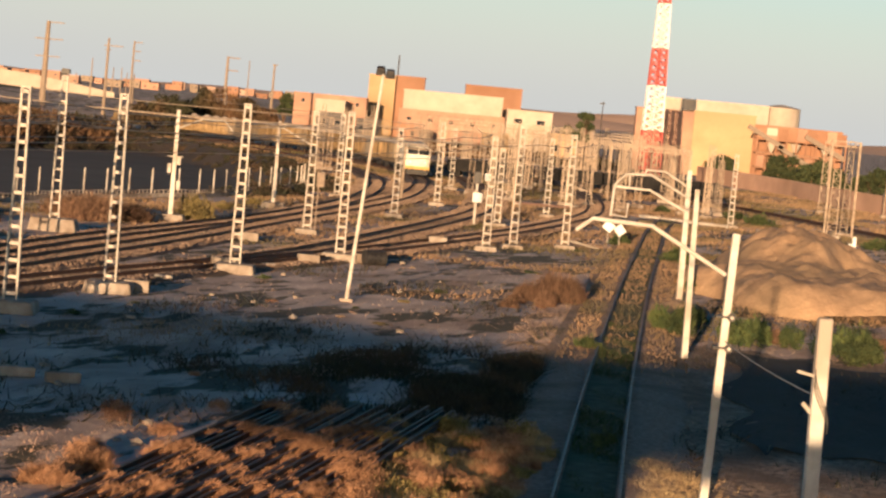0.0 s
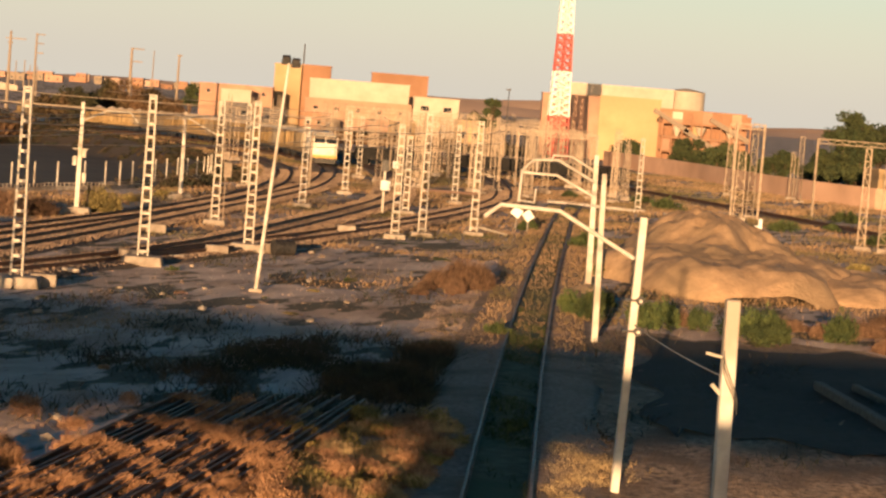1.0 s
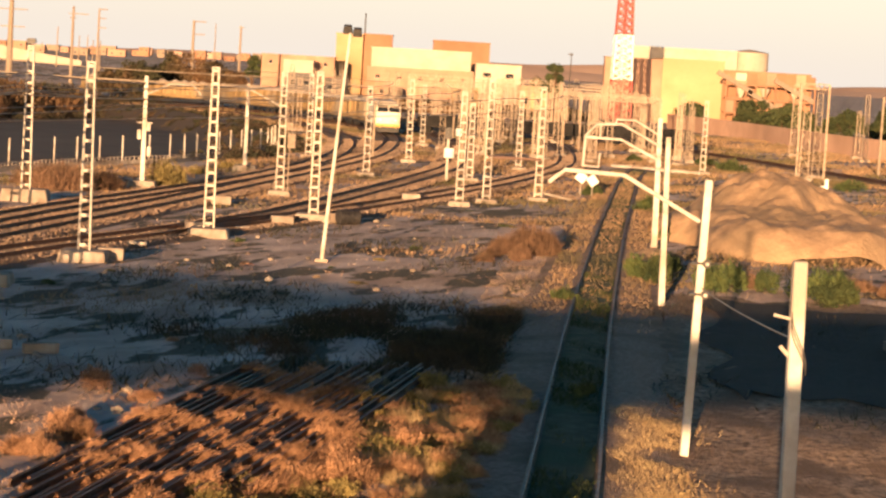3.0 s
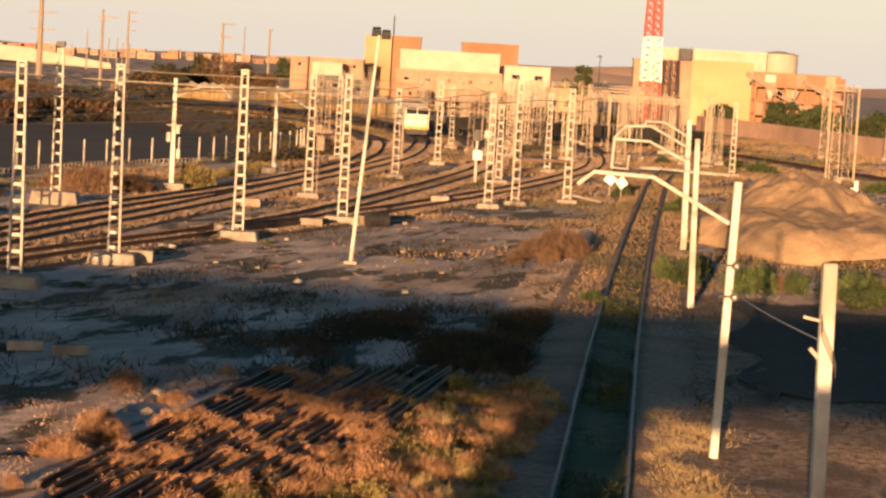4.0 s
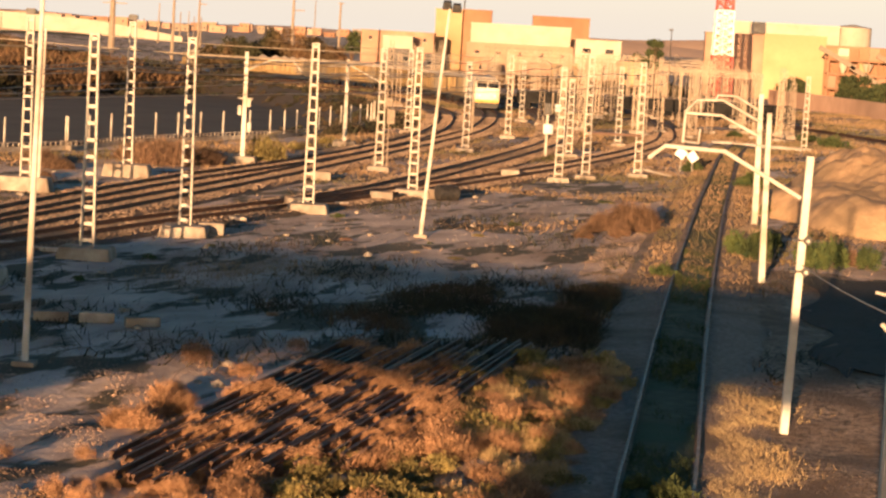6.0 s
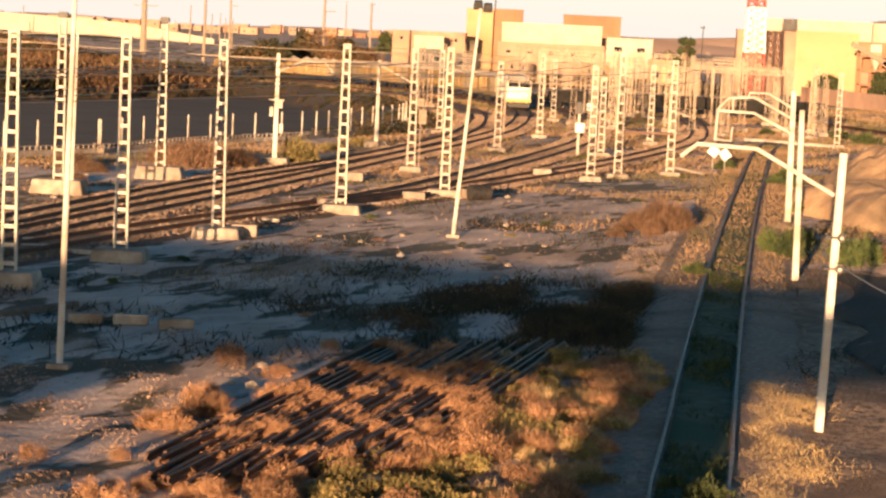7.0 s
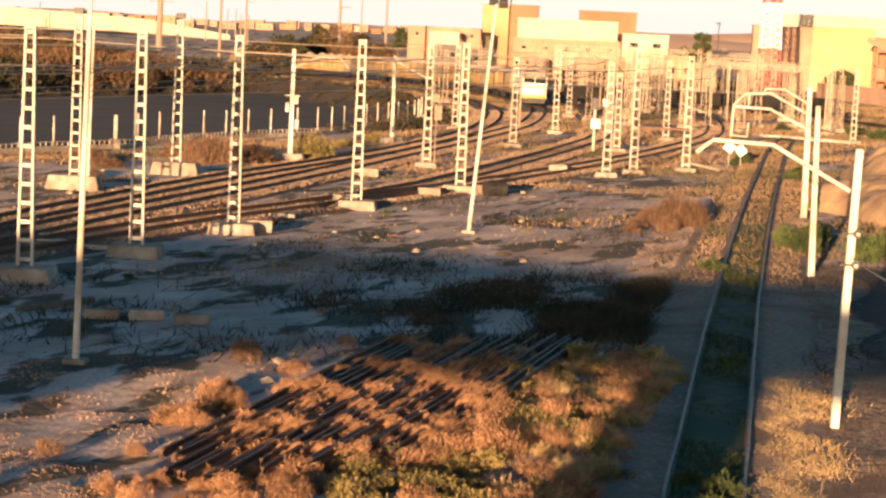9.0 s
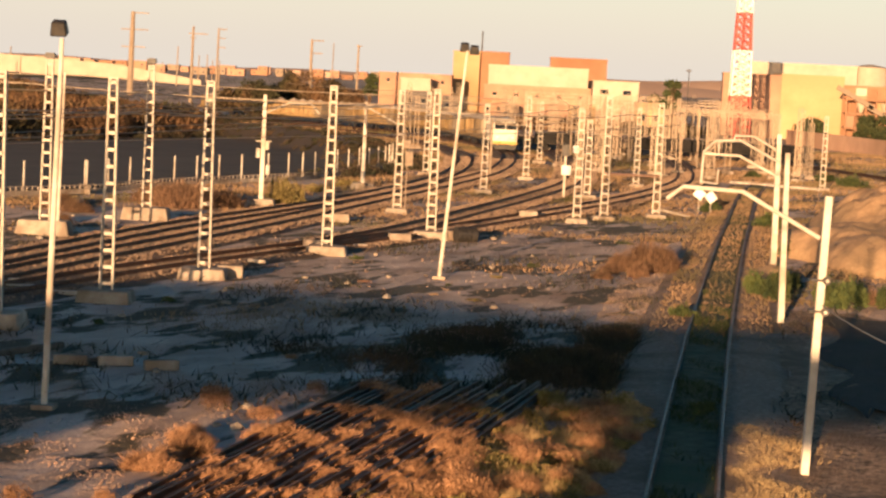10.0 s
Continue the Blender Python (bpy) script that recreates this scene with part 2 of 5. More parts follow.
def pydata(name, v, f, material, smooth=False):
    me = bpy.data.meshes.new(name)
    me.from_pydata(v if isinstance(v, list) else v.tolist(), [], f if isinstance(f, list) else f.tolist())
    me.materials.append(material)
    if smooth:
        me.polygons.foreach_set("use_smooth", [True] * len(me.polygons))
    return me


# ---- plan ----
FENCE = [(-62, 60), (-31.0, 129.1), (-28.6, 134.9), (-25.6, 145.4), (-21.5, 156.5), (-18.3, 163), (-15.6, 176), (-13.6, 186), (-12.5, 194), (-12.8, 208), (-14.5, 228), (-18, 250), (-25, 280), (-36, 308), (-54, 338), (-85, 375), (-160, 450), (-420, 900)]
FY, FX = np.array([p[1] for p in FENCE]), np.array([p[0] for p in FENCE])
TRACKS = {
    "near": [(0.6, -30), (1.2, 0), (2.35, 28), (3.25, 39.5), (3.66, 43.4), (4.37, 50.4), (5.38, 60.2), (6.92, 74.6), (11.1, 111.7), (14.0, 136), (18.6, 173.7), (22.5, 200)],
    "main_a": [(-26.5, 40), (-24.3, 62), (-22.5, 80), (-20.5, 95), (-18.0, 111), (-13.7, 132), (-10.7, 149), (-7.4, 176), (-6.3, 198), (-6.6, 226), (-9.0, 250), (-14.0, 275), (-21.5, 298), (-31, 318), (-44, 339), (-62, 362)],
    "main_b": [(-25, 40), (-22.4, 65), (-20.2, 80), (-18.3, 91.5), (-13.6, 118.5), (-9.5, 146), (-6.3, 167), (-3.1, 194), (-1.9, 222), (-2.3, 247), (-5.0, 270), (-10.2, 292), (-17.5, 311), (-27, 328), (-40, 346), (-58, 367)],
    "side_a": [(-23, 62), (-18.9, 75), (-15.4, 87.3), (-10.9, 100.2), (-6.8, 115), (-2.5, 138.5), (1.3, 161), (4.0, 181.5), (5.2, 212), (5.0, 235), (2.5, 270), (-5, 320), (-16, 370)],
    "side_b": [(-10.6, 100.0), (-6.2, 112.2), (-2.2, 124.3), (3.0, 142), (7.6, 159.6), (12.4, 181.5), (15.2, 200), (17.2, 228), (17.6, 260), (16, 310), (12, 370)],
    "far_right": [(52, 150), (46, 190), (40, 225), (33, 260), (26, 300), (18, 360)],
}


def spline(pts, step):
    """Evenly spaced points and headings along a smooth line through pts."""
    p = np.array(pts, float)
    out = []
    for i in range(len(p) - 1):
        a, b, c, d = p[max(i - 1, 0)], p[i], p[i + 1], p[min(i + 2, len(p) - 1)]
        for u in np.linspace(0, 1, 24, endpoint=False):
            out.append(0.5 * (2 * b + (c - a) * u + (2 * a - 5 * b + 4 * c - d) * u * u + (3 * b - a - 3 * c + d) * u ** 3))
    out = np.array(out + [p[-1]])
    s = np.r_[0, np.cumsum(np.hypot(*np.diff(out, axis=0).T))]
    k = np.arange(0, s[-1], step)
    q = np.stack([np.interp(k, s, out[:, 0]), np.interp(k, s, out[:, 1])], 1)
    tg = np.gradient(q, axis=0)
    return q, tg / np.hypot(*tg.T)[:, None]


def wave(x, y):
    """Gentle unevenness of the soil."""
    return (0.10 * np.sin(0.31 * x + 1.3) * np.cos(0.27 * y + 0.4) + 0.06 * np.sin(0.83 * x - 0.41 * y) + 0.035 * np.sin(1.9 * x + 1.1 * y + 2)
            + 0.025 * np.cos(2.7 * y - 1.7 * x) + 0.03 * np.sin(0.9 * y + 0.3))


def sm(a, b, v):
    u = np.clip((v - a) / (b - a), 0, 1)
    return u * u * (3 - 2 * u)


LINES = {k: spline(v, 1.5)[0] for k, v in TRACKS.items()}


def bank(x, y):
    """How far beyond the foot of the scrub bank."""
    return (x + 62) * -0.951 + (y - 276) * 0.31


def soil(x, y):
    """Height of the ground."""
    x, y = np.asarray(x, float), np.asarray(y, float)
    z = wave(x, y) * (1 - 0.5 * sm(60, 90, y)) - 0.08
    s = np.interp(y, FY, FX) - x                       # how far beyond the fence
    b = bank(x, y)
    z = z - 2.4 * sm(1.0, 6.0, s) * (1 - sm(0, 9, b)) + 4.6 * sm(0, 105, b) * (1 - sm(-75, -35, x))
    flat = np.ones_like(z)
    for q in LINES.values():
        d = np.full(z.shape, 1e9)
        near = (y > q[:, 1].min() - 4) & (y < q[:, 1].max() + 4)
        if near.any():
            xc = np.interp(y, q[:, 1], q[:, 0]) if q[-1, 1] > q[0, 1] else np.interp(-y, -q[:, 1], q[:, 0])
            d = np.where(near, np.abs(x - xc), 1e9)
        flat = np.minimum(flat, sm(1.6, 4.5, d))
    return np.where(flat < 1, z * flat - 0.12 * (1 - flat), z)


# ---- ground: one sheet to the horizon ----
def axis(near0, near1, step, far0, far1):
    a = np.arange(near0, near1, step)
    left, right, g = [], [], step
    v = near0
    while v > far0:
        g *= 1.25
        v -= g
        left.append(v)
    v, g = near1, step
    while v < far1:
        g *= 1.18
        v += g
        right.append(v)
    return np.array(left[::-1] + list(a) + right)


gx, gy = axis(-66, 62, 0.7, -3500, 3500), axis(24, 345, 0.75, -300, 4600)
XX, YY = np.meshgrid(gx, gy)
ZZ = soil(XX, YY)
nx, ny = len(gx), len(gy)
idx = np.arange(nx * ny).reshape(ny, nx)
faces = np.stack([idx[:-1, :-1], idx[:-1, 1:], idx[1:, 1:], idx[1:, :-1]], -1).reshape(-1, 4)
ground = new("ground", pydata("ground", np.stack([XX, YY, ZZ], -1).reshape(-1, 3), faces, M_SOIL, True))
tagged(ground, "dry sandy railway land with bare tracks and dark weeds", "ground", kind="structure")


def strip(name, centre, tangent, offsets, heights, material, label, category, kind="structure"):
    """A ribbon along a line: a row of vertices for each offset."""
    nrm = np.stack([tangent[:, 1], -tangent[:, 0]], 1)
    v = []
    for o, h in zip(offsets, heights):
        p = centre + nrm * o
        z = h(p) if callable(h) else np.full(len(p), h)
        v.append(np.c_[p, z])
    v = np.stack(v, 1)
    n, k = v.shape[:2]
    ii = np.arange(n * k).reshape(n, k)
    f = np.stack([ii[:-1, :-1], ii[:-1, 1:], ii[1:, 1:], ii[1:, :-1]], -1).reshape(-1, 4)
    ob = new(name, pydata(name, v.reshape(-1, 3), f, material, True))
    return tagged(ob, label, category, kind=kind)


# grey sunken yard beyond the fence
gu, gv = np.meshgrid(np.arange(1.3, 64.0, 1.6), np.arange(100, 335, 2.5))
px, py = np.interp(gv, FY, FX) - gu, gv
inside = bank(px, py) < 1.0
ii = np.arange(px.size).reshape(px.shape)
f = np.stack([ii[:-1, :-1], ii[1:, :-1], ii[1:, 1:], ii[:-1, 1:]], -1)[inside[:-1, :-1] & inside[1:, 1:]]
road = new("road", pydata("road", np.stack([px, py, soil(px, py) + 0.28], -1).reshape(-1, 3), f.reshape(-1, 4), M_ROAD, True))
tagged(road, "dark grey sunken service yard beyond the fence", "road", kind="structure")


# gravel yard beside the siding; the second sheet paints the bridge's shadow band near-black
for y0, y1, off, lift, yard_m, label in ((24, 84, 2.3, 0.05, M_LITTER, "brown gravel and dry litter ground beside the siding"), (56, 82, 4.2, 0.10, M_SHADEGRAVEL, "gravel yard beside the siding, darkened for the bridge's shadow")):
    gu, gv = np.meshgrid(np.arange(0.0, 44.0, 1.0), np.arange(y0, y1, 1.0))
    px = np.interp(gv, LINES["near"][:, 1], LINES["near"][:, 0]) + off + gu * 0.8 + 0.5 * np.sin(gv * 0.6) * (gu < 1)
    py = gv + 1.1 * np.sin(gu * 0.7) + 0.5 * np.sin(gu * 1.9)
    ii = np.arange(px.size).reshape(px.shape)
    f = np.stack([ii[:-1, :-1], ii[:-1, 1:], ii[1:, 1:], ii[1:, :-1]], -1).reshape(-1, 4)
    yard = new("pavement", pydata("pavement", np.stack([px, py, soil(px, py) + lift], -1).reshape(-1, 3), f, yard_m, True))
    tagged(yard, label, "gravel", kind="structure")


# ---- tracks ----
def rail_profile(q, t, side, name, parent, material=M_RAIL, z0=0.05):
    nrm = np.stack([t[:, 1], -t[:, 0]], 1)
    c = q + nrm * side * 0.7525
    prof = [(-0.07, 0), (0.07, 0), (0.05, 0.03), (0.012, 0.045), (0.012, 0.12), (0.036, 0.13), (0.036, 0.172), (-0.036, 0.172), (-0.036, 0.13), (-0.012, 0.12), (-0.012, 0.045), (-0.05, 0.03)]
    k = len(prof)
    v = np.stack([np.c_[c + nrm * o, np.full(len(c), z0 + h)] for o, h in prof], 1)
    ii = np.arange(len(c) * k).reshape(len(c), k)
    jj = np.roll(ii, -1, 1)
    f = np.stack([ii[:-1], jj[:-1], jj[1:], ii[1:]], -1).reshape(-1, 4)
    return part(name, pydata(name, v.reshape(-1, 3), f, material), None, parent)


bm = bmesh.new()
box(bm, (0, 0, 0), (2.4, 0.26, 0.16), taper=0.94)
ME_SLEEPER = mesh_of("sleeper", bm, M_SLEEPER)

for key, label, bedm in (("near", "overgrown single siding with rusty rails in weedy ballast", M_BED), ("main_a", "curved main line track on pale ballast", M_BALLAST),
                         ("main_b", "curved main line track under the goods train", M_BALLAST), ("side_a", "station siding joining the turnout", M_BALLAST),
                         ("side_b", "branching siding that curves away", M_BALLAST), ("far_right", "distant siding by the boundary wall", M_BALLAST)):
    q, t = spline(TRACKS[key], 2.0)
    hz = lambda p: soil(p[:, 0], p[:, 1]) - 0.05
    stone = M_STONE if key == "near" else M_BALLAST
    w = 3.0 if key == "near" else 2.4
    strip("ballast_bed", q, t, [-w, -w * 0.72, -1.3, -0.7, 0.7, 1.3, w * 0.72, w], [hz, -0.03, 0.03, 0.03, 0.03, 0.03, -0.03, hz], stone, "stone ballast bed under a railway track", "ballast")
    if key == "near":
        strip("track_weeds", q, t, [-0.66, -0.3, 0.0, 0.3, 0.66], [0.035, 0.05, 0.05, 0.05, 0.035], M_BED, "low green weeds grown over the bed between the rails", "weeds", "stuff")
    tr = thing("railway_track", label, "track", kind="structure")
    for side in (-1, 1):
        rail_profile(q, t, side, "rail", tr, M_WORN if key == "near" else M_RAIL, -0.035 if key == "near" else 0.05)
    qs, ts = spline(TRACKS[key], 0.6)
    count = 0
    for (x, y), (tx, ty) in zip(qs, ts):
        if 20 < y < 175 and count < 260:
            ob = part("sleeper", ME_SLEEPER, None, tr)
            ob.matrix_basis = pose(x, y, -0.08 if key == "near" else -0.035, 0, 0, math.degrees(math.atan2(-tx, ty)))
            count += 1

# ---- the road bridge that carries the camera; its deck and pier shade the foreground ----
bridge = thing("road_bridge", "concrete road bridge over the tracks", "bridge", kind="structure")
bm = bmesh.new()
box(bm, (0, -3.9, 6.45), (260, 7.2, 0.4))
part("deck", bm, M_CONC, bridge)
for y in (-0.6, -2.8, -5.0, -7.2):
    bm = bmesh.new()
    box(bm, (0, y, 5.8), (260, 0.45, 0.9))
    part("girder", bm, M_CONC, bridge)


def slab_outline(name, outline, y0, y1):
    """A solid with an outline in x and z, from y0 to y1."""
    bm = bmesh.new()
    a = [bm.verts.new((x, y0, z)) for x, z in outline]
    b = [bm.verts.new((x, y1, z)) for x, z in outline]
    for k in range(len(a)):
        j = (k + 1) % len(a)
        bm.faces.new((a[k], a[j], b[j], b[k]))
    bm.faces.new(a[::-1])
    bm.faces.new(b)
    part(name, bm, M_CONC, bridge)


KERB = [(-130, 7.6), (-27, 7.32), (-20.5, 7.15), (-15.5, 6.95), (-11, 6.78), (-5, 6.88), (1.5, 7.0), (130, 7.2)]
for y in (-0.42, -7.38):
    slab_outline("kerb", [(-130, 6.65)] + KERB + [(130, 6.65)], y - 0.12, y + 0.12)
slab_outline("abutment", [(-19.2, 5.34), (-20.2, 4.85), (-21.4, 4.35), (-26, 3.6), (-36, 1.5), (-42, -0.3), (-130, -0.3), (-130, 5.34)], -7.0, -1.0)
bm = bmesh.new()
box(bm, (-6.2, -4.0, 2.6), (1.9, 6.0, 5.5))
part("pier", bm, M_CONC, bridge)


# ---- masts ----
def foundation(parent, w, d, h, material=M_CONC):
    bm = bmesh.new()
    box(bm, (0, 0, h / 2 - 0.25), (w, d, h + 0.5), taper=0.82)
    bmesh.ops.bevel(bm, geom=bm.edges[:], offset=0.05, segments=1, affect="EDGES")
    return part("foundation", bm, material, parent, "pale concrete footing block")


ME_RUNG = {}


def ladder_mast(x, y, h, rz=0.0, wb=0.52, wt=0.30, base=(1.2, 1.0, 0.35), step=0.62, cap=False, label="galvanised ladder mast on a concrete footing"):
    """Overhead-line mast of two channels joined by flat battens."""
    z0 = float(soil(x, y))
    m = thing("lattice_mast", label, "mast", (x, y, min(z0, 0.0)), rz, "overhead line masts")
    foundation(m, *base)
    for s in (-1, 1):
        bm = bmesh.new()
        prof = [(0.043, -0.1), (0.043, 0.1), (-0.035, 0.1), (-0.035, 0.08), (0.027, 0.08), (0.027, -0.08), (-0.035, -0.08), (-0.035, -0.1)]
        foot, top = ([bm.verts.new((s * (w / 2 + px_), py_, z)) for px_, py_ in prof] for w, z in ((wb, base[2] - 0.1), (wt, h)))
        for k in range(8):
            bm.faces.new((foot[k], foot[(k + 1) % 8], top[(k + 1) % 8], top[k]))
        bm.faces.new(foot[::-1])
        bm.faces.new(top)
        part("leg", bm, M_GALV, m)
    n = max(3, int((h - base[2]) / step))
    for i in range(n + 1):
        u = (i + 0.35) / (n + 0.6)
        z = base[2] + u * (h - base[2])
        w = wb + (wt - wb) * u
        key = round(w, 2)
        if key not in ME_RUNG:
            bm = bmesh.new()
            box(bm, (0, 0, 0), (key, 0.2, 0.12))
            ME_RUNG[key] = mesh_of("batten", bm, M_GALV)
        part("batten", ME_RUNG[key], None, m).matrix_basis = pose(0, 0, z)
    bm = bmesh.new()
    box(bm, (0, 0, h), (wt + 0.1, 0.24, 0.07))
    part("cap_plate", bm, M_GALV, m)
    if cap:
        bm = bmesh.new()
        box(bm, (0, 0, h + 0.26), (0.5, 0.4, 0.3))
        bmesh.ops.bevel(bm, geom=bm.edges[:], offset=0.05, segments=2, affect="EDGES")
        part("cap_box", bm, M_DARK, m, "dark box on the mast top")
    return m


for x, y, h, cap in [(-16.76, 66.1, 8.1, False), (-14.83, 74.5, 8.05, False), (-12.87, 84.65, 8.05, False), (-9.23, 99.3, 8.05, False), (-4.86, 112.35, 8.05, False)]:
    ladder_mast(x, y, h, 0, 0.46, 0.27, (2.2, 1.6, 0.45), label="tall galvanised ladder mast on a broad weathered concrete footing")
for x, y, h in [(-23.46, 101.9, 8.5), (-20.78, 114.8, 8.5)]:
    ladder_mast(x, y, h, 0, 0.47, 0.29, (2.9, 1.5, 0.7), cap=True, label="tall ladder mast with a capped top on a long footing")
for x, y, h in [(3.44, 131.9, 7.2), (5.28, 135.6, 8.1), (8.93, 140.3, 7.7), (-7.93, 131.9, 7.7), (-3.05, 159.1, 6.8), (0.13, 186, 7.4), (1.53, 226, 6.6), (4.86, 160.5, 6.0),
                (9.77, 183.1, 6.9), (27.6, 194.7, 6.9), (-8.77, 185.7, 7.4)]:
    ladder_mast(x, y, h, 0, 0.46, 0.30, (1.6, 1.2, 0.3), label="galvanised ladder mast standing between the sidings")


def solid_mast(x, y, h, w=0.3, lean=0.0, label="pale square concrete line pole", base=None, taper=0.72):
    m = thing("concrete_pole", label, "pole", (x, y, min(0.0, float(soil(x, y)))), 0, "concrete poles")
    bm = bmesh.new()
    bar(bm, (0, 0, -0.4), (lean, 0, h), (w, w * taper), (w, w * taper))
    bmesh.ops.bevel(bm, geom=[e for e in bm.edges], offset=0.02, segments=1, affect="EDGES")
    part("shaft", bm, M_PALE, m)
    if base:
        foundation(m, *base)
    return m


r1 = solid_mast(6.81, 47.98, 6.5, 0.20, 0.16, taper=0.85)
r2 = solid_mast(10.05, 79.54, 6.5, 0.25, -0.15)
r3 = solid_mast(12.4, 102.5, 6.8, 0.31, -0.1)
r0 = solid_mast(5.85, 30.0, 6.2, 0.21, -0.09, "weathered concrete pole with wire lashings", taper=0.98)


def tube(pts, r, n=8):
    """One bent tube through the points, with closed ends."""
    bm = bmesh.new()
    p = [Vector(v) for v in pts]
    rings = []
    for i, c in enumerate(p):
        ax = ((p[min(i + 1, len(p) - 1)] - p[max(i - 1, 0)])).normalized()
        side = ax.cross(Vector((0, 1, 0)) if abs(ax.y) < 0.9 else Vector((1, 0, 0))).normalized()
        up = side.cross(ax)
        rings.append([bm.verts.new(c + side * math.cos(2 * math.pi * k / n) * r + up * math.sin(2 * math.pi * k / n) * r) for k in range(n)])
    for a, b in zip(rings[:-1], rings[1:]):
        for k in range(n):
            bm.faces.new((a[k], a[(k + 1) % n], b[(k + 1) % n], b[k]))
    bm.faces.new(rings[0][::-1])
    bm.faces.new(rings[-1])
    return bm


def cantilever(parent, pts, r=0.045, name="bracket_arm", material=M_PALE):
    return part(name, tube(pts, r), material, parent)


def insulator(parent, p):
    p = Vector(p)
    bm = bmesh.new()
    for i in range(3):
        o = Vector((0, -0.05 * i, 0))
        bar(bm, p + o, p + o - Vector((0, 0.03, 0)), 0.22 - 0.025 * i, n=16)
    bar(bm, p + Vector((-0.2, 0.05, 0)), p + Vector((0, 0.0, 0)), 0.06, n=8)
    ins = part("insulator", bm, M_DARK, parent, "dark glazed disc insulator")
    bm = bmesh.new()
    bar(bm, p - Vector((0, 0.12, 0)), p - Vector((0, 0.2, 0)), 0.08, n=12)
    part("cap", bm, M_PALE, ins)
    return ins


# bent arm over the siding, dropped end and small struts
cantilever(r1, [(0.0, -0.05, 5.53), (-1.80, -0.05, 6.50), (-3.16, -0.05, 6.55), (-3.53, -0.05, 6.25)], 0.05)
for z in (4.57, 3.85):
    insulator(r1, (0.22, -0.05, z))
    bm = bmesh.new()
    box(bm, (0.0, 0, z), (0.27, 0.27, 0.05))
    part("clamp", bm, M_DARK, r1)
cantilever(r2, [(-0.5, 0, 5.6), (-1.95, 0, 6.30), (-3.3, 0, 6.33)], 0.05)
cantilever(r2, [(-0.4, 0, 6.1), (-1.95, 0, 6.89), (-2.9, 0, 6.83), (-3.3, 0, 6.40), (-3.35, 0, 5.2)], 0.05)
cantilever(r2, [(-2.75, 0, 6.8), (-2.75, 0, 6.35)], 0.03)
cantilever(r3, [(0.0, 0, 5.9), (-1.3, 0, 6.62), (-2.2, 0, 6.62), (-2.35, 0, 6.3)], 0.05)
cantilever(r2, [(-3.33, 0, 5.25), (-2.75, 0, 5.2), (-2.72, 0, 5.75)], 0.03)
# lashings and brace of the nearest pole
for i in range(3):
    a = 0.9 + 0.06 * i
    part("lashing", tube([(0.125 * math.cos(math.pi * k / 12) - 0.05, -0.12, 4.55 + a * k / 12 * 0.8 + 0.05 * i) for k in range(13)], 0.009, 6), M_DARK, r0)
bm = bmesh.new()
bar(bm, (-0.42, 0, 5.40), (-0.1, 0, 5.34), 0.05, n=8)
bar(bm, (-0.30, 0, 4.95), (-0.1, 0, 4.75), 0.07, n=8)
part("stub_bracket", bm, M_GALV, r0)


def b_pole(x, y, h, arm):
    p = solid_mast(x, y, h, 0.30, 0.0, "slim concrete catenary pole on a pale block", (2.0, 1.2, 0.45))
    cantilever(p, [(ax - x, 0, az) for ax, az in arm], 0.05, material=M_GALV)
    return p


pb = b_pole(-16.6, 132.0, 7.05, [(-16.5, 5.9), (-15.07, 6.6), (-13.64, 6.6), (-13.11, 6.0)])
for s, z, sz_ in ((-0.32, 3.35, 0.6), (0.26, 3.85, 0.55), (0.34, 2.3, 0.62)):
    bm = bmesh.new()
    box(bm, (s, 0, z), (0.24, 0.26, sz_))
    bmesh.ops.bevel(bm, geom=bm.edges[:], offset=0.03, segments=1, affect="EDGES")
    part("switch_box", bm, M_PALE, pb, "pale switch box")
bm = bmesh.new()
box(bm, (0, 0, 4.1), (1.0, 0.1, 0.08))
part("cross_arm", bm, M_GALV, pb)
b_pole(-12.2, 158.0, 6.6, [(-13.6, 6.0), (-11.9, 6.1), (-9.7, 5.0)])


def lamp_post(x, y, h, lean, head):
    m = thing("lamp_post", "white leaning steel lamp post with floodlights", "lamp post", (x, y, float(soil(x, y))), 0)
    bm = bmesh.new()
    bar(bm, (0, 0, 0), (lean, 0, h), (0.18, 0.11), (0.18, 0.11), n=10)
    part("post", bm, M_PALE, m)
    bm = bmesh.new()
    box(bm, (0, 0, 0.06), (0.55, 0.55, 0.12))
    part("base_plate", bm, M_CONC, m)
    for dx, dz in head:
        bm = bmesh.new()
        box(bm, (lean + dx, 0.1, h + dz), (0.42, 0.32, 0.36), Matrix.Rotation(0.35, 3, "X"), 0.8)
        bmesh.ops.bevel(bm, geom=bm.edges[:], offset=0.03, segments=1, affect="EDGES")
        part("floodlight", bm, M_DARK, m, "dark floodlight housing")
    return m


lamp_post(-3.45, 90.2, 9.9, 0.73, [(-0.12, 0.15), (0.3, 0.05)])
lamp_post(-11.5, 50.6, 9.1, 0.12, [(-0.1, 0.25)])
lamp_post(-22.75, 101.6, 8.0, 0.1, [])


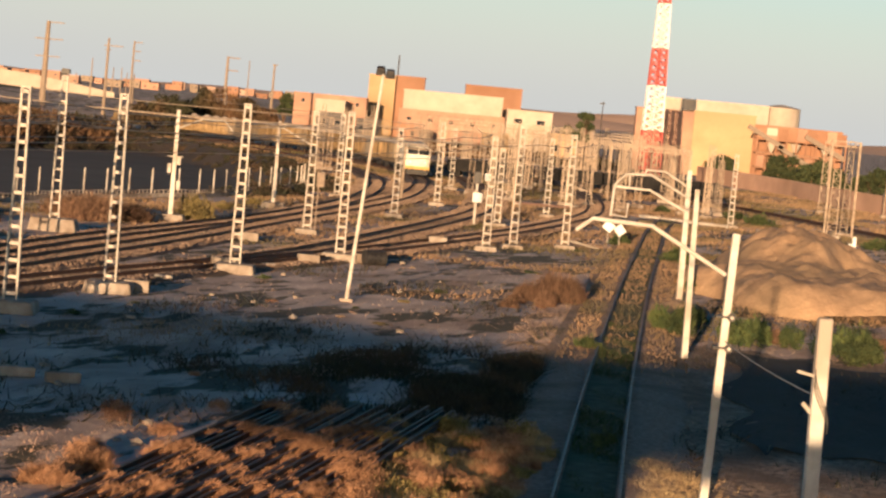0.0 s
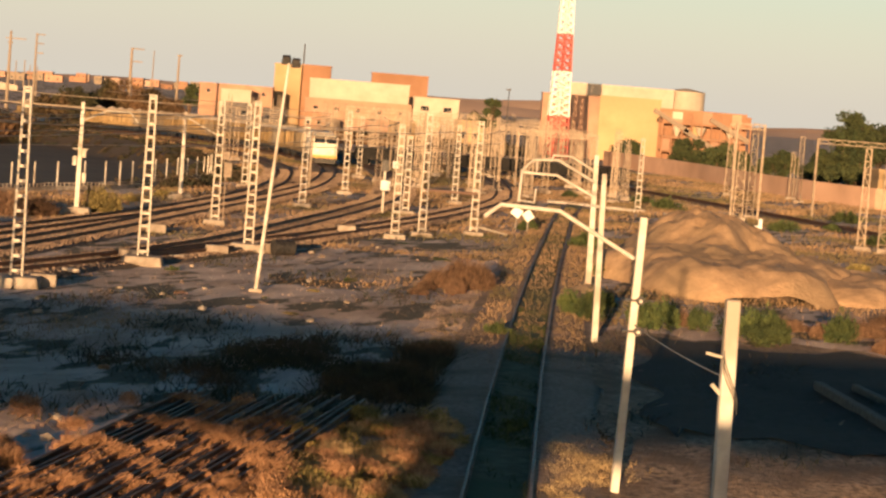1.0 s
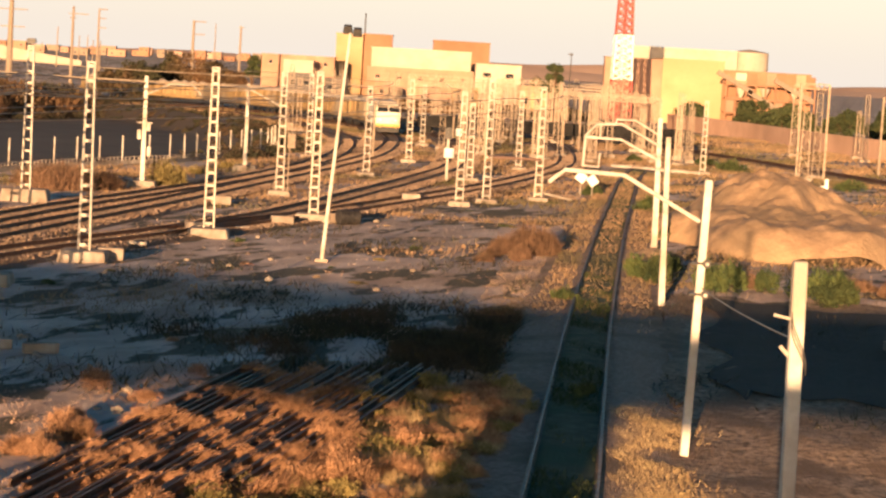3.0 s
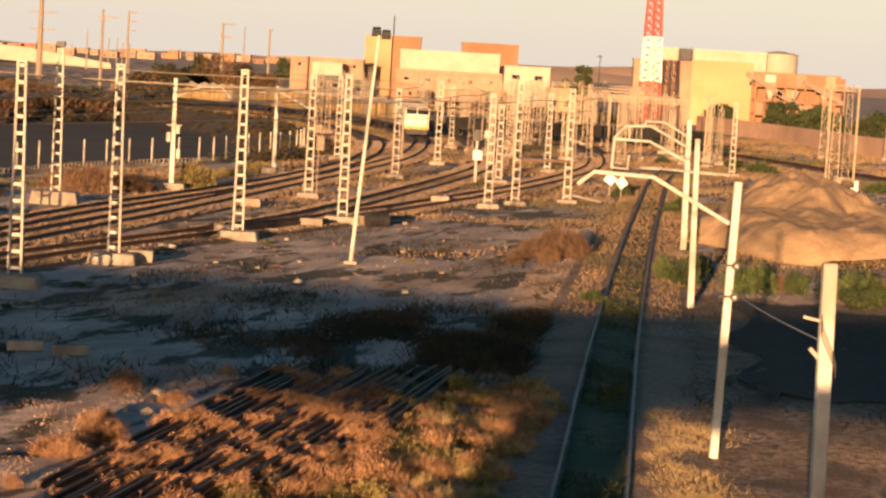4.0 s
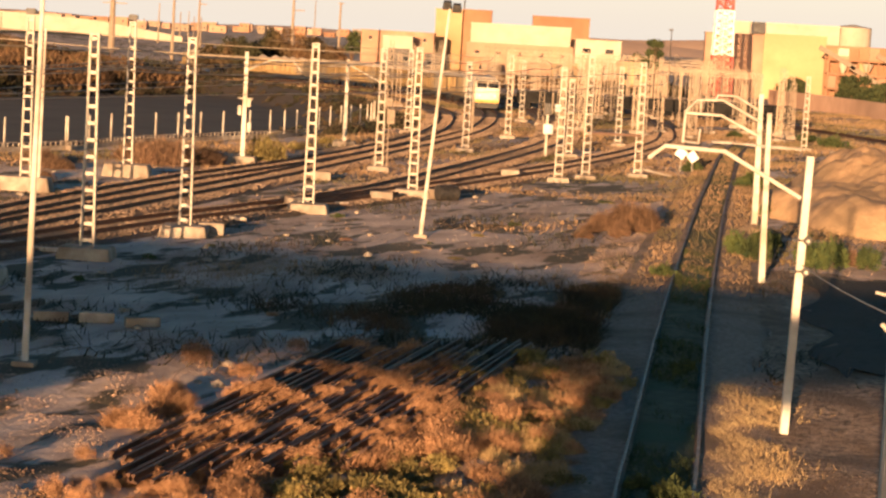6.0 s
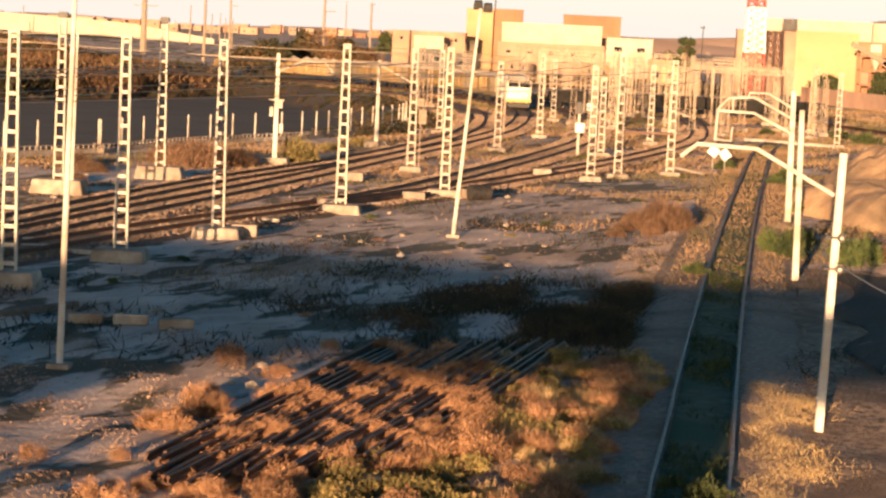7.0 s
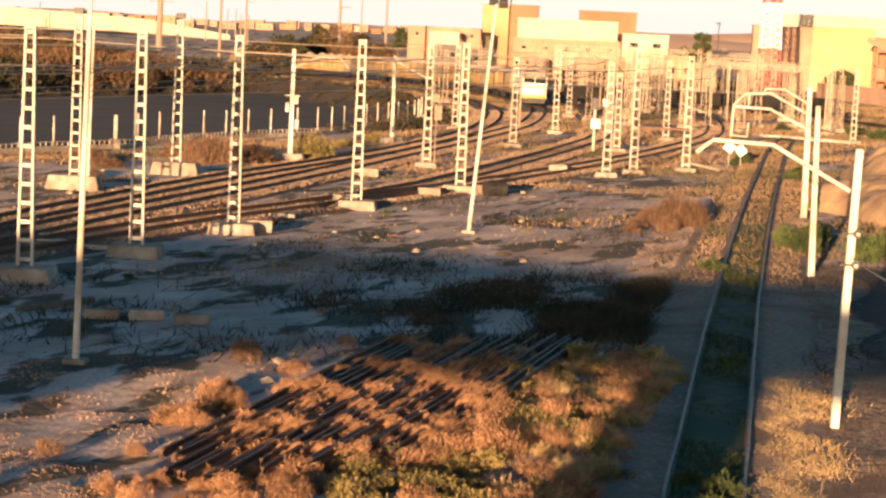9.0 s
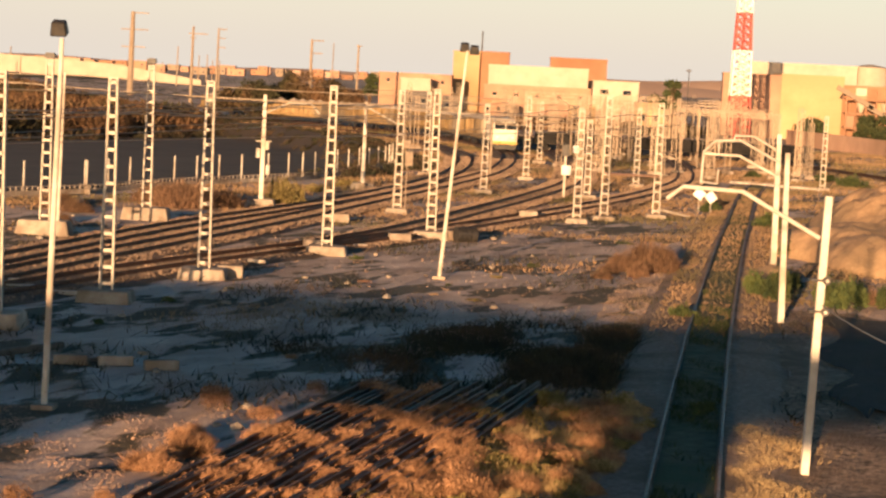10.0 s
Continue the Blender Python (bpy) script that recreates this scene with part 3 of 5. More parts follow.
# ---- signal ----
sg = thing("railway_signal", "signal mast with dark lamp head and white relay box", "signal", (3.06, 158.7, 0))
for nm, c, s, mt in (("mast", (0, 0, 1.6), (0.2, 0.2, 3.2), M_PALE), ("relay_box", (0.1, -0.2, 2.1), (0.75, 0.35, 0.75), M_WHITE), ("lamp_head", (0, -0.1, 3.6), (0.55, 0.3, 0.9), M_DARK),
                     ("side_plate", (0.75, 0, 3.7), (0.45, 0.05, 0.55), M_WHITE)):
    bm = bmesh.new()
    box(bm, c, s)
    bmesh.ops.bevel(bm, geom=bm.edges[:], offset=0.03, segments=1, affect="EDGES")
    part(nm, bm, mt, sg)
bm = bmesh.new()
for dz in (-0.25, 0.0, 0.25):
    bar(bm, (0, -0.25, 3.6 + dz), (0, -0.45, 3.6 + dz), 0.2, n=10)
part("lens_hood", bm, M_DARK, sg)

# white marker plates by the siding
mk = thing("marker_board", "two white diamond marker plates on a low stand", "sign", (13.0, 150.0, 0))
for dx, dz, a in ((-0.42, 1.25, 0.6), (0.42, 1.05, 0.9)):
    bm = bmesh.new()
    box(bm, (dx, 0, dz), (0.72, 0.05, 0.66), Matrix.Rotation(a, 3, "Y"))
    bmesh.ops.bevel(bm, geom=bm.edges[:], offset=0.02, segments=1, affect="EDGES")
    part("plate", bm, M_WHITE, mk)
for dx in (-0.42, 0.42):
    bm = bmesh.new()
    bar(bm, (dx, 0.05, -0.2), (dx, 0.05, 1.2), 0.06, n=8)
    part("stake", bm, M_GALV, mk)


# ---- goods train on the curve ----
def along(key, y):
    q, t = spline(TRACKS[key], 0.5)
    i = int(np.argmin(np.abs(q[:, 1] - y)))
    return q, t, i


q, t, i0 = along("main_b", 250)
hd = math.degrees(math.atan2(-t[i0][0], t[i0][1]))
lo = thing("locomotive", "cream electric locomotive with yellow buffer beam", "locomotive", (*q[i0], 0.22), hd)
bm = bmesh.new()
box(bm, (0, 8.2, 2.25), (2.9, 16.0, 2.7))
bmesh.ops.bevel(bm, geom=[e for e in bm.edges if abs(e.verts[0].co.x - e.verts[1].co.x) < 0.1], offset=0.25, segments=3, affect="EDGES")
part("body", bm, M_CREAM, lo)
bm = bmesh.new()
box(bm, (0, 8.2, 3.72), (2.5, 15.0, 0.3), taper=0.85)
part("roof", bm, M_CREAM, lo)
for s in (-0.68, 0.68):
    bm = bmesh.new()
    box(bm, (s, 0.18, 3.0), (1.22, 0.1, 0.8))
    part("windscreen", bm, M_GLASS, lo, "dark windscreen pane")
bm = bmesh.new()
box(bm, (0, 0.16, 1.0), (2.9, 0.12, 0.35))
part("buffer_beam", bm, M_YEL, lo, "yellow buffer beam")
for s in (-0.9, 0.9):
    bm = bmesh.new()
    bar(bm, (s, 0.15, 0.95), (s, -0.4, 0.95), 0.4, n=14)
    part("buffer", bm, M_YEL, lo)
    bm = bmesh.new()
    bar(bm, (s, 0.16, 1.65), (s, 0.05, 1.65), 0.3, n=14)
    part("headlight", bm, M_WHITE, lo)
for yy in (3, 5.5, 11, 13.5):
    for s in (-0.75, 0.75):
        bm = bmesh.new()
        bar(bm, (s - 0.07, yy, 0.5), (s + 0.07, yy, 0.5), 1.0, n=18)
        part("wheel", bm, M_DARK, lo)
bm = bmesh.new()
box(bm, (0, 8.2, 0.65), (2.3, 14.5, 0.45))
part("underframe", bm, M_DARK, lo)
bm = bmesh.new()
box(bm, (0, 0.1, 0.5), (2.5, 0.3, 0.55), taper=1.1)
part("snow_plough", bm, M_DARK, lo, "dark plough plate under the buffers")
bm = bmesh.new()
bar(bm, (-1.3, 0.1, 3.55), (1.3, 0.1, 3.55), 0.1)
part("roof_rail", bm, M_DARK, lo)
bm = bmesh.new()
bar(bm, (-0.7, 4.0, 4.5), (0.7, 4.0, 4.5), 0.06)
bar(bm, (0, 3.2, 3.9), (0, 4.0, 4.5), 0.06)
part("pantograph", bm, M_DARK, lo)

M_WAG = mat("ochre_wagon", (0.20, 0.135, 0.06), (0.36, 0.25, 0.115), 0.8, 0.85, 0.1, c3=(0.19, 0.165, 0.13), s3=0.15, vary=0.45)


def wagon(x, y, rz):
    w = thing("hopper_wagon", "dusty ochre hopper wagon in the goods train", "wagon", (x, y, 0.22), rz, "train wagons")
    bm = bmesh.new()
    box(bm, (0, 0, 1.15), (2.2, 11.2, 0.5), taper=1.25)
    box(bm, (0, 0, 2.35), (2.8, 11.4, 1.9), taper=0.97)
    part("hopper", bm, M_WAG, w)
    for k in range(9):
        for s in (-1, 1):
            bm = bmesh.new()
            box(bm, (s * 1.42, -5.2 + k * 1.3, 2.35), (0.08, 0.12, 1.9))
            part("rib", bm, M_WAG, w)
    bm = bmesh.new()
    for k in range(4):
        bmesh.ops.create_cone(bm, cap_ends=True, segments=12, radius1=1.2, radius2=0.1, depth=0.5, matrix=Matrix.Translation((0, -4.2 + 2.8 * k, 3.5)))
    part("load", bm, M_OFFWH, w, "pale mineral heaped load")
    for yy in (-4.5, -3, 3, 4.5):
        for s in (-0.75, 0.75):
            bm = bmesh.new()
            bar(bm, (s - 0.07, yy, 0.45), (s + 0.07, yy, 0.45), 0.9, n=12)
            part("wheel", bm, M_DARK, w)
    bm = bmesh.new()
    box(bm, (0, 0, 0.75), (1.8, 11.8, 0.3))
    part("underframe", bm, M_DARK, w)
    return w


wag, first = None, i0 + int(17.2 / 0.5)
for k in range(13):
    i = first + int((6.2 + 12.6 * k) / 0.5)
    if i >= len(q) - 2:
        break
    rz = math.degrees(math.atan2(-t[i][0], t[i][1]))
    if wag is None:
        wag = wagon(*q[i], rz)
    else:
        copy_thing(wag, pose(*q[i], 0.22, 0, 0, rz))


# ---- wires ----
def wire(name, pts, r, label, sag=0.0, group="overhead wires"):
    cu = bpy.data.curves.new(name, "CURVE")
    cu.dimensions, cu.bevel_depth, cu.bevel_resolution = "3D", r, 1
    full = []
    for a, b in zip(pts[:-1], pts[1:]):
        for k in range(9):
            u = k / 9
            full.append((*[a[j] + (b[j] - a[j]) * u for j in (0, 1)], a[2] + (b[2] - a[2]) * u - 4 * sag * u * (1 - u)))
    full.append(pts[-1])
    sp = cu.splines.new("POLY")
    sp.points.add(len(full) - 1)
    for p, c in zip(sp.points, full):
        p.co = (*c, 1)
    cu.materials.append(M_WIRE)
    return tagged(new(name, cu), label, "wire", group)


for key, ys in (("main_a", (45, 75, 103, 132, 160, 190, 230, 280, 330)), ("main_b", (45, 68, 95, 118, 146, 175, 205, 240, 290, 340)), ("side_a", (66, 85, 112, 140, 165, 200, 250)), ("side_b", (101, 130, 160, 190, 225))):
    q, t = spline(TRACKS[key], 0.5)
    pts = []
    for y in ys:
        i = int(np.argmin(np.abs(q[:, 1] - y)))
        pts.append((q[i, 0], q[i, 1]))
    wire("contact_wire", [(x, y, 5.4) for x, y in pts], 0.022, "thin contact wire hanging over the track")
    wire("messenger_wire", [(x, y, 6.5) for x, y in pts], 0.026, "sagging carrier wire above the track", 0.2)
wire("guy_wire", [(-8.4, 133.5, 0.2), (-7.9, 131.9, 5.0)], 0.03, "slanting stay wire of a mast")
wire("guy_wire", [(6.95, 47.98, 3.85), (5.75, 30.0, 4.95)], 0.012, "wire tied between two concrete poles", 0.06)
for xx, zz in ((-23.46, 7.0), (-23.46, 6.0)):
    wire("feeder_wire", [(-62, 60, zz), (xx, 101.9, zz), (-20.78, 114.8, zz), (-16.6, 132, zz - 0.5), (-12.2, 158, zz - 0.7)], 0.045, "feeder wire along the masts", 0.15)
for y0, z0 in ((170, 6.5), (185, 6.2), (205, 7.0)):
    wire("feeder_wire", [(-80, y0, z0), (-45, y0 + 3, z0), (-12, y0 + 8, z0 - 0.4), (3, y0 + 10, z0 - 0.6)], 0.05, "feeder wire crossing the sunken road", 0.3)


# ---- fence ----
fn = thing("boundary_fence", "concrete post and low panel fence along the cutting", "fence", kind="structure")
bm = bmesh.new()
bar(bm, (0, 0, -0.3), (0, 0, 2.15), (0.10, 0.085), (0.10, 0.085))
ME_FP = mesh_of("post", bm, M_PALE)
bm = bmesh.new()
box(bm, (0, 0, -0.05), (1.62, 0.08, 0.3))
for k in range(3):
    box(bm, (-0.54 + 0.54 * k, 0, 0.2), (0.06, 0.06, 0.3))
box(bm, (0, 0, 0.36), (1.62, 0.04, 0.05))
ME_FR = mesh_of("panel", bm, M_CONC)
fq, ft = spline(FENCE[:11], 1.65)
for k, ((x, y), (tx, ty)) in enumerate(zip(fq, ft)):
    if y < 95 or y > 205:
        continue
    rz = math.degrees(math.atan2(ty, tx))
    part("panel", ME_FR, None, fn).matrix_basis = pose(x, y, float(soil(x, y)) + 0.2, 0, 0, rz)
    if k % 2 == 0:
        part("post", ME_FP, None, fn).matrix_basis = pose(x - 0.3, y + 0.3, float(soil(x, y)), 0, 0, rz)


# ---- earth mounds beside the siding ----
def mound(cx, cy, rx, ry, h, seed, label, steep=1.5):
    u = np.linspace(-1, 1, 84)
    a, b = np.meshgrid(u, u)
    r = np.sqrt(a * a + b * b)
    ang = np.arctan2(b, a)
    edge = 1 + 0.13 * np.sin(3 * ang + seed) + 0.08 * np.sin(5 * ang + 2 * seed)
    rr = np.clip(r / edge, 0, 1.4)
    z = h * np.clip(1 - rr ** steep, 0, 1) ** 0.85
    X, Y = cx + a * rx, cy + b * ry
    rough = np.array([[noise.fractal(Vector((p * 0.45, q * 0.3, seed)), 0.9, 2.1, 4) for p, q in zip(r1_, r2_)] for r1_, r2_ in zip(X, Y)])
    fine = np.array([[noise.fractal(Vector((p * 1.3, q * 1.1, seed + 7)), 0.9, 2.1, 3) for p, q in zip(r1_, r2_)] for r1_, r2_ in zip(X, Y)])
    z = z * (1 + 0.16 * rough + 0.05 * fine) + 0.07 * rough * (z > 0.02) - 0.3 * (rr > 0.98) - 0.15
    Z = z + np.minimum(soil(X, Y), 0.05)
    n = len(u)
    ii = np.arange(n * n).reshape(n, n)
    f = np.stack([ii[:-1, :-1], ii[:-1, 1:], ii[1:, 1:], ii[1:, :-1]], -1).reshape(-1, 4)
    ob = new("earth_mound", pydata("earth_mound", np.stack([X, Y, Z], -1).reshape(-1, 3), f, M_MOUND, True))
    return tagged(ob, label, "mound", "earth mounds")


mound(21.2, 112, 7.4, 9.5, 1.85, 0.3, "broad steep-edged heap of bare ochre earth by the siding", 6.0)
mound(22.6, 128, 5.8, 11, 3.5, 1.7, "large rounded heap of grey-brown earth", 1.7)
mound(29.5, 112, 6.2, 7.5, 1.3, 2.9, "low steep-edged heap of ochre earth with weeds", 4.5)
mound(24.8, 121, 4.0, 4.5, 1.7, 3.6, "rounded heap of ochre earth behind the bank", 2.0)
mound(11.6, 97, 1.6, 2.6, 0.9, 4.1, "small pale heap of earth near the poles", 2.0)
mound(38.0, 110, 8.0, 8, 1.1, 5.0, "low spread heap of dry earth with weeds", 3.0)

# dumped timber and old sleepers beside the mounds
def beam(x, y, rz, ln, w, label, material=M_SLEEPER):
    bm = bmesh.new()
    box(bm, (0, 0, w / 2), (ln, w, w))
    bmesh.ops.bevel(bm, geom=bm.edges[:], offset=0.03, segments=1, affect="EDGES")
    ob = new("old_beam", mesh_of("old_beam", bm, material))
    ob.matrix_basis = pose(x, y, float(soil(x, y)) + 0.02, 0, 0, rz)
    return tagged(ob, label, "beam", "discarded beams")


beam(16.5, 63.7, 91, 11.1, 0.3, "long pale discarded concrete beam on shaded gravel")
beam(18.1, 63.9, 93.5, 11.3, 0.24, "long pale discarded concrete beam on shaded gravel")
for k in range(3):
    beam(-12.6 + 1.35 * k, 58.6 - 0.3 * k, 6 + 9 * k, 1.0, 0.3, "broken pale concrete block lying in the weeds", M_CONC)
beam(-14.3, 60.2, 60, 3.2, 0.2, "dark beam lying in the weeds")
for x, y, rz in ((-6.3, 108.5, 10), (-10.6, 121.0, 5), (-3.5, 112.3, 30), (0.4, 133.4, 4), (-10.0, 101.5, 15), (-12.0, 85.8, 8), (29.5, 187, 5)):
    beam(x, y, rz, 1.15, 0.5, "pale concrete cable trough block beside a mast", M_CONC)


# ---- stacks of old rails in the foreground ----
prof = [(-0.07, 0), (0.07, 0), (0.05, 0.03), (0.012, 0.045), (0.012, 0.12), (0.036, 0.13), (0.036, 0.172), (-0.036, 0.172), (-0.036, 0.13), (-0.012, 0.12), (-0.012, 0.045), (-0.05, 0.03)]
v, f = [], []
for yy in (-9, 9):
    v += [(o, yy, h) for o, h in prof]
k = len(prof)
f = [(i, (i + 1) % k, k + (i + 1) % k, k + i) for i in range(k)] + [tuple(range(k))[::-1], tuple(range(k, 2 * k))]
ME_OLD = pydata("rail", v, f, M_RAIL)
rng = random.Random(5)
for cx, cy, n, gap in ((-4.45, 47.6, 10, 0.26), (-2.0, 48.6, 11, 0.25)):
    stack = thing("rail_stack", "rusty old rails laid side by side among dry weeds", "rail stack", (cx, cy, 0.02), -11.5, "rail stacks")
    for i in range(n):
        o = part("rail", ME_OLD, None, stack)
        o.matrix_basis = pose((i - n / 2) * gap + rng.uniform(-0.05, 0.05), rng.uniform(-1.5, 1.5), 0.03 + rng.uniform(-0.02, 0.04), 0, 0, rng.uniform(-0.7, 0.7))


# ---- weeds ----
def blades(n, radius, height, width, rng, droop=0.35, dome=True, per=1):
    """A clump of many small leaf blades, as arrays of vertices and triangles."""
    c = rng.random((n, 4))
    ang, rad = c[:, 0] * 2 * np.pi, radius * np.sqrt(c[:, 1])
    top = height * (np.sqrt(np.clip(1 - (rad / radius) ** 2, 0.05, 1)) if dome else 1) * (0.35 + 0.65 * c[:, 2])
    x, y = rad * np.cos(ang), rad * np.sin(ang)
    z0 = top * rng.random(n) * (0.75 if dome else 0.0)
    d = rng.normal(size=(n, 3)) * droop
    d[:, 2] = 1
    ln = (top - z0) * 0.6 + 0.06
    tip = np.stack([x, y, z0], 1) + d * ln[:, None]
    tip[:, 2] = np.maximum(tip[:, 2], 0.02)
    s = rng.normal(size=(n, 3))
    s[:, 2] *= 0.3
    s = s / np.linalg.norm(s, axis=1)[:, None] * width * (0.6 + 0.8 * c[:, 3])[:, None]
    base = np.stack([x, y, z0], 1)
    v = np.stack([base - s, base + s, tip], 1).reshape(-1, 3)
    return v, np.arange(3 * n).reshape(-1, 3)


nr = np.random.default_rng(11)


def bush_mesh(name, material, n, r, h, w, droop, lumps=5):
    vs, fs, o = [], [], 0
    for k in range(lumps):
        a = nr.random() * 6.28
        d = 0 if k == 0 else r * (0.35 + 0.4 * nr.random())
        rr = r * (0.75 if k == 0 else 0.3 + 0.3 * nr.random())
        vv, ff = blades(n // lumps, rr, h * (1 if k == 0 else 0.5 + 0.4 * nr.random()), w, nr, droop)
        vv = vv + [d * math.cos(a), d * math.sin(a), 0]
        vs.append(vv)
        fs.append(ff + o)
        o += len(vv)
    return pydata(name, np.concatenate(vs), np.concatenate(fs), material)


def shrub_mesh(name, material, n, r, h, leaf, lumps=9):
    """A rounded leafy shrub: small leaves in several uneven lumps."""
    vs = []
    for k in range(lumps):
        a, d = nr.random() * 6.28, (0 if k == 0 else r * (0.3 + 0.5 * nr.random()))
        lr = r * (0.55 if k == 0 else 0.25 + 0.25 * nr.random())
        lz = h * (0.45 if k == 0 else 0.2 + 0.45 * nr.random() * (1 - d / r * 0.6))
        p = nr.normal(size=(n // lumps, 3))
        p = p / np.linalg.norm(p, axis=1)[:, None] * (lr * (0.3 + 0.85 * nr.random((n // lumps, 1)) ** 0.8)) * [1, 1, h / r * 0.75]
        p = p + [d * math.cos(a), d * math.sin(a), lz]
        p[:, 2] = np.maximum(p[:, 2], 0.02)
        tri = p[:, None, :] + nr.normal(size=(len(p), 3, 3)) * leaf
        out = p - [d * math.cos(a), d * math.sin(a), lz * 0.5]
        tri[:, 2] += out / np.linalg.norm(out, axis=1)[:, None] * (leaf * 5 * nr.random((len(p), 1)) ** 2)
        vs.append(tri.reshape(-1, 3))
    v = np.concatenate(vs)
    return pydata(name, v, np.arange(len(v)).reshape(-1, 3), material)


BUSH = {
    "dry": [bush_mesh("dry_bush", M_DRY, 2400, 0.5, 0.6, 0.009, 0.9, 9) for _ in range(3)] + [shrub_mesh("dry_bush", M_DRY, 3000, 0.5, 0.62, 0.012, 13) for _ in range(5)],
    "brush": [bush_mesh("brushwood", M_BRUSH, 4200, 0.6, 0.6, 0.009, 0.8, 9) for _ in range(3)],
    "straw": [bush_mesh("straw_tuft", M_STRAW, 1500, 0.55, 0.45, 0.009, 0.5, 7) for _ in range(3)],
    "olive": [shrub_mesh("olive_bush", M_OLIVE, 1800, 0.6, 0.5, 0.022) for _ in range(4)],
    "green": [shrub_mesh("green_bush", M_GREEN, 1800, 0.6, 0.75, 0.03) for _ in range(4)],
}
BTAG = {"brush": ("brushwood", "wispy brown dry brushwood on the bank", "bush"), "dry": ("dry_bush", "dried rust-brown weed bush on the ground", "bush"), "straw": ("straw_tuft", "tuft of pale dry straw grass", "grass"),
        "olive": ("olive_bush", "low yellow-green weed clump", "bush"), "green": ("green_bush", "leafy dark green wild shrub", "bush")}
br = random.Random(21)
SPARE = {"dry": [], "straw": [], "olive": []}


def bush(kind, x, y, s, sz=None, z=None):
    ob = new(BTAG[kind][0], br.choice(BUSH[kind]))
    zz = float(soil(x, y)) if z is None else z
    ob.matrix_basis = pose(x, y, zz - 0.03, 0, 0, br.uniform(0, 360)) @ Matrix.Diagonal((s, s, sz or s, 1))
    return tagged(ob, BTAG[kind][1], BTAG[kind][2], "wild bushes")


# foreground patch between and around the stacked rails
for _ in range(600):
    y = br.uniform(36, 56.5)
    x = br.uniform(-9.0, 2.3) + (y - 46) * 0.15
    u = br.random()
    gap = abs(x - (-4.55 + (y - 47.6) * 0.2)) < 1.3 or abs(x - (-1.95 + (y - 48.6) * 0.2)) < 1.3
    if gap and u < 0.05:
        continue
    if x < -6.0 + (y - 46) * 0.2 and u < 0.85:
        continue
    kind = "dry" if x < -0.6 or u < 0.3 else ("straw" if u < 0.82 else "olive")
    if y < 42.0 and -4.0 < x < 0.0 and u > 0.45:
        kind = "olive"
    s = br.uniform(0.5, 1.15) * (0.8 if gap else 1.0)
    tall = s * br.uniform(0.85, 1.35)
    if y > 43 and _ % 2:
        SPARE[kind].append((x, y, s, tall))
    else:
        bush(kind, x, y, s, tall)
for kind, spots in SPARE.items():                          # the thick of the patch, too dense to count
    vs = []
    for x, y, s, tall in spots:
        me = br.choice(BUSH[kind])
        co = np.empty(len(me.vertices) * 3)
        me.vertices.foreach_get("co", co)
        a = br.uniform(0, 6.28)
        c = co.reshape(-1, 3) * [s, s, tall]
        c = np.stack([c[:, 0] * math.cos(a) - c[:, 1] * math.sin(a), c[:, 0] * math.sin(a) + c[:, 1] * math.cos(a), c[:, 2]], 1)
        vs.append(c + [x, y, float(soil(x, y)) - 0.03])
    if vs:
        v = np.concatenate(vs)
        tagged(new("weed_patch", pydata("weed_patch", v, np.arange(len(v)).reshape(-1, 3), BUSH[kind][0].materials[0])), "thick patch of dried weeds among the old rails", "weeds", kind="stuff")
for x, y, s in ((6.35, 79.5, 0.9), (5.15, 56.0, 0.7), (4.9, 55.2, 0.5), (3.0, 40.5, 0.7), (3.6, 39.5, 0.8), (3.2, 38.0, 0.8), (11.0, 88.5, 1.2), (10.2, 90, 1.0), (13.6, 85.5, 1.5), (12.9, 87, 1.2), (17.3, 83, 1.6), (18.2, 84.5, 1.2), (15.3, 87, 1.0), (26.5, 90, 1.8), (29, 88.5, 1.8), (31.5, 91, 1.6),
                (16.6, 86.0, 1.0), (17.6, 85.0, 1.3), (14.4, 113, 1.2), (21.2, 86, 1.2), (16.0, 136, 1.6), (13.6, 151, 1.5), (12.2, 95, 1.2), (26, 160, 2.4), (30, 150, 2.2)):
    bush("green", x, y, s, s * (br.uniform(1.3, 2.1) if 84 < y < 93 else br.uniform(0.9, 1.2)))
bush("olive", -15.2, 134.0, 2.0, 4.6)                      # shrub behind the pole with boxes
for x, y, s, z in ((6.1, 99, 1.7, 2.7), (7.0, 100, 1.3, 1.9), (5.0, 98.5, 1.3, 1.7), (5.6, 96.5, 1.0, 1.1), (3.8, 94, 0.9, 0.6), (4.2, 97, 0.8, 0.8), (21.3, 87.5, 1.7, 1.2), (22.9, 89.5, 1.9, 1.3), (22.9, 83.6, 1.4, 1.1), (14.8, 89, 1.4, 1.1), (19.6, 90, 1.6, 1.0), (24.6, 87, 1.6, 1.1), (28.6, 84.5, 1.7, 1.1), (26.0, 95.5, 1.8, 1.0)):
    bush("brush", x, y, s, z * 1.5)
for x, y, s in ((-20.6, 127, 3.4), (-22.4, 129, 2.8), (-18.6, 128.5, 2.6), (-21.8, 132, 3.0), (-25.5, 118, 1.6), (-27, 121, 2.0), (-24.8, 110, 1.3)):
    bush("brush", x, y, s, s * 1.1)
for _ in range(70):                                        # weeds in the yard
    y = br.uniform(58, 175)
    x = br.uniform(-22, 9) * (0.6 + y / 260)
    bush(br.choice(("olive", "dry", "straw", "green")), x, y, br.uniform(0.3, 0.8), br.uniform(0.15, 0.4))

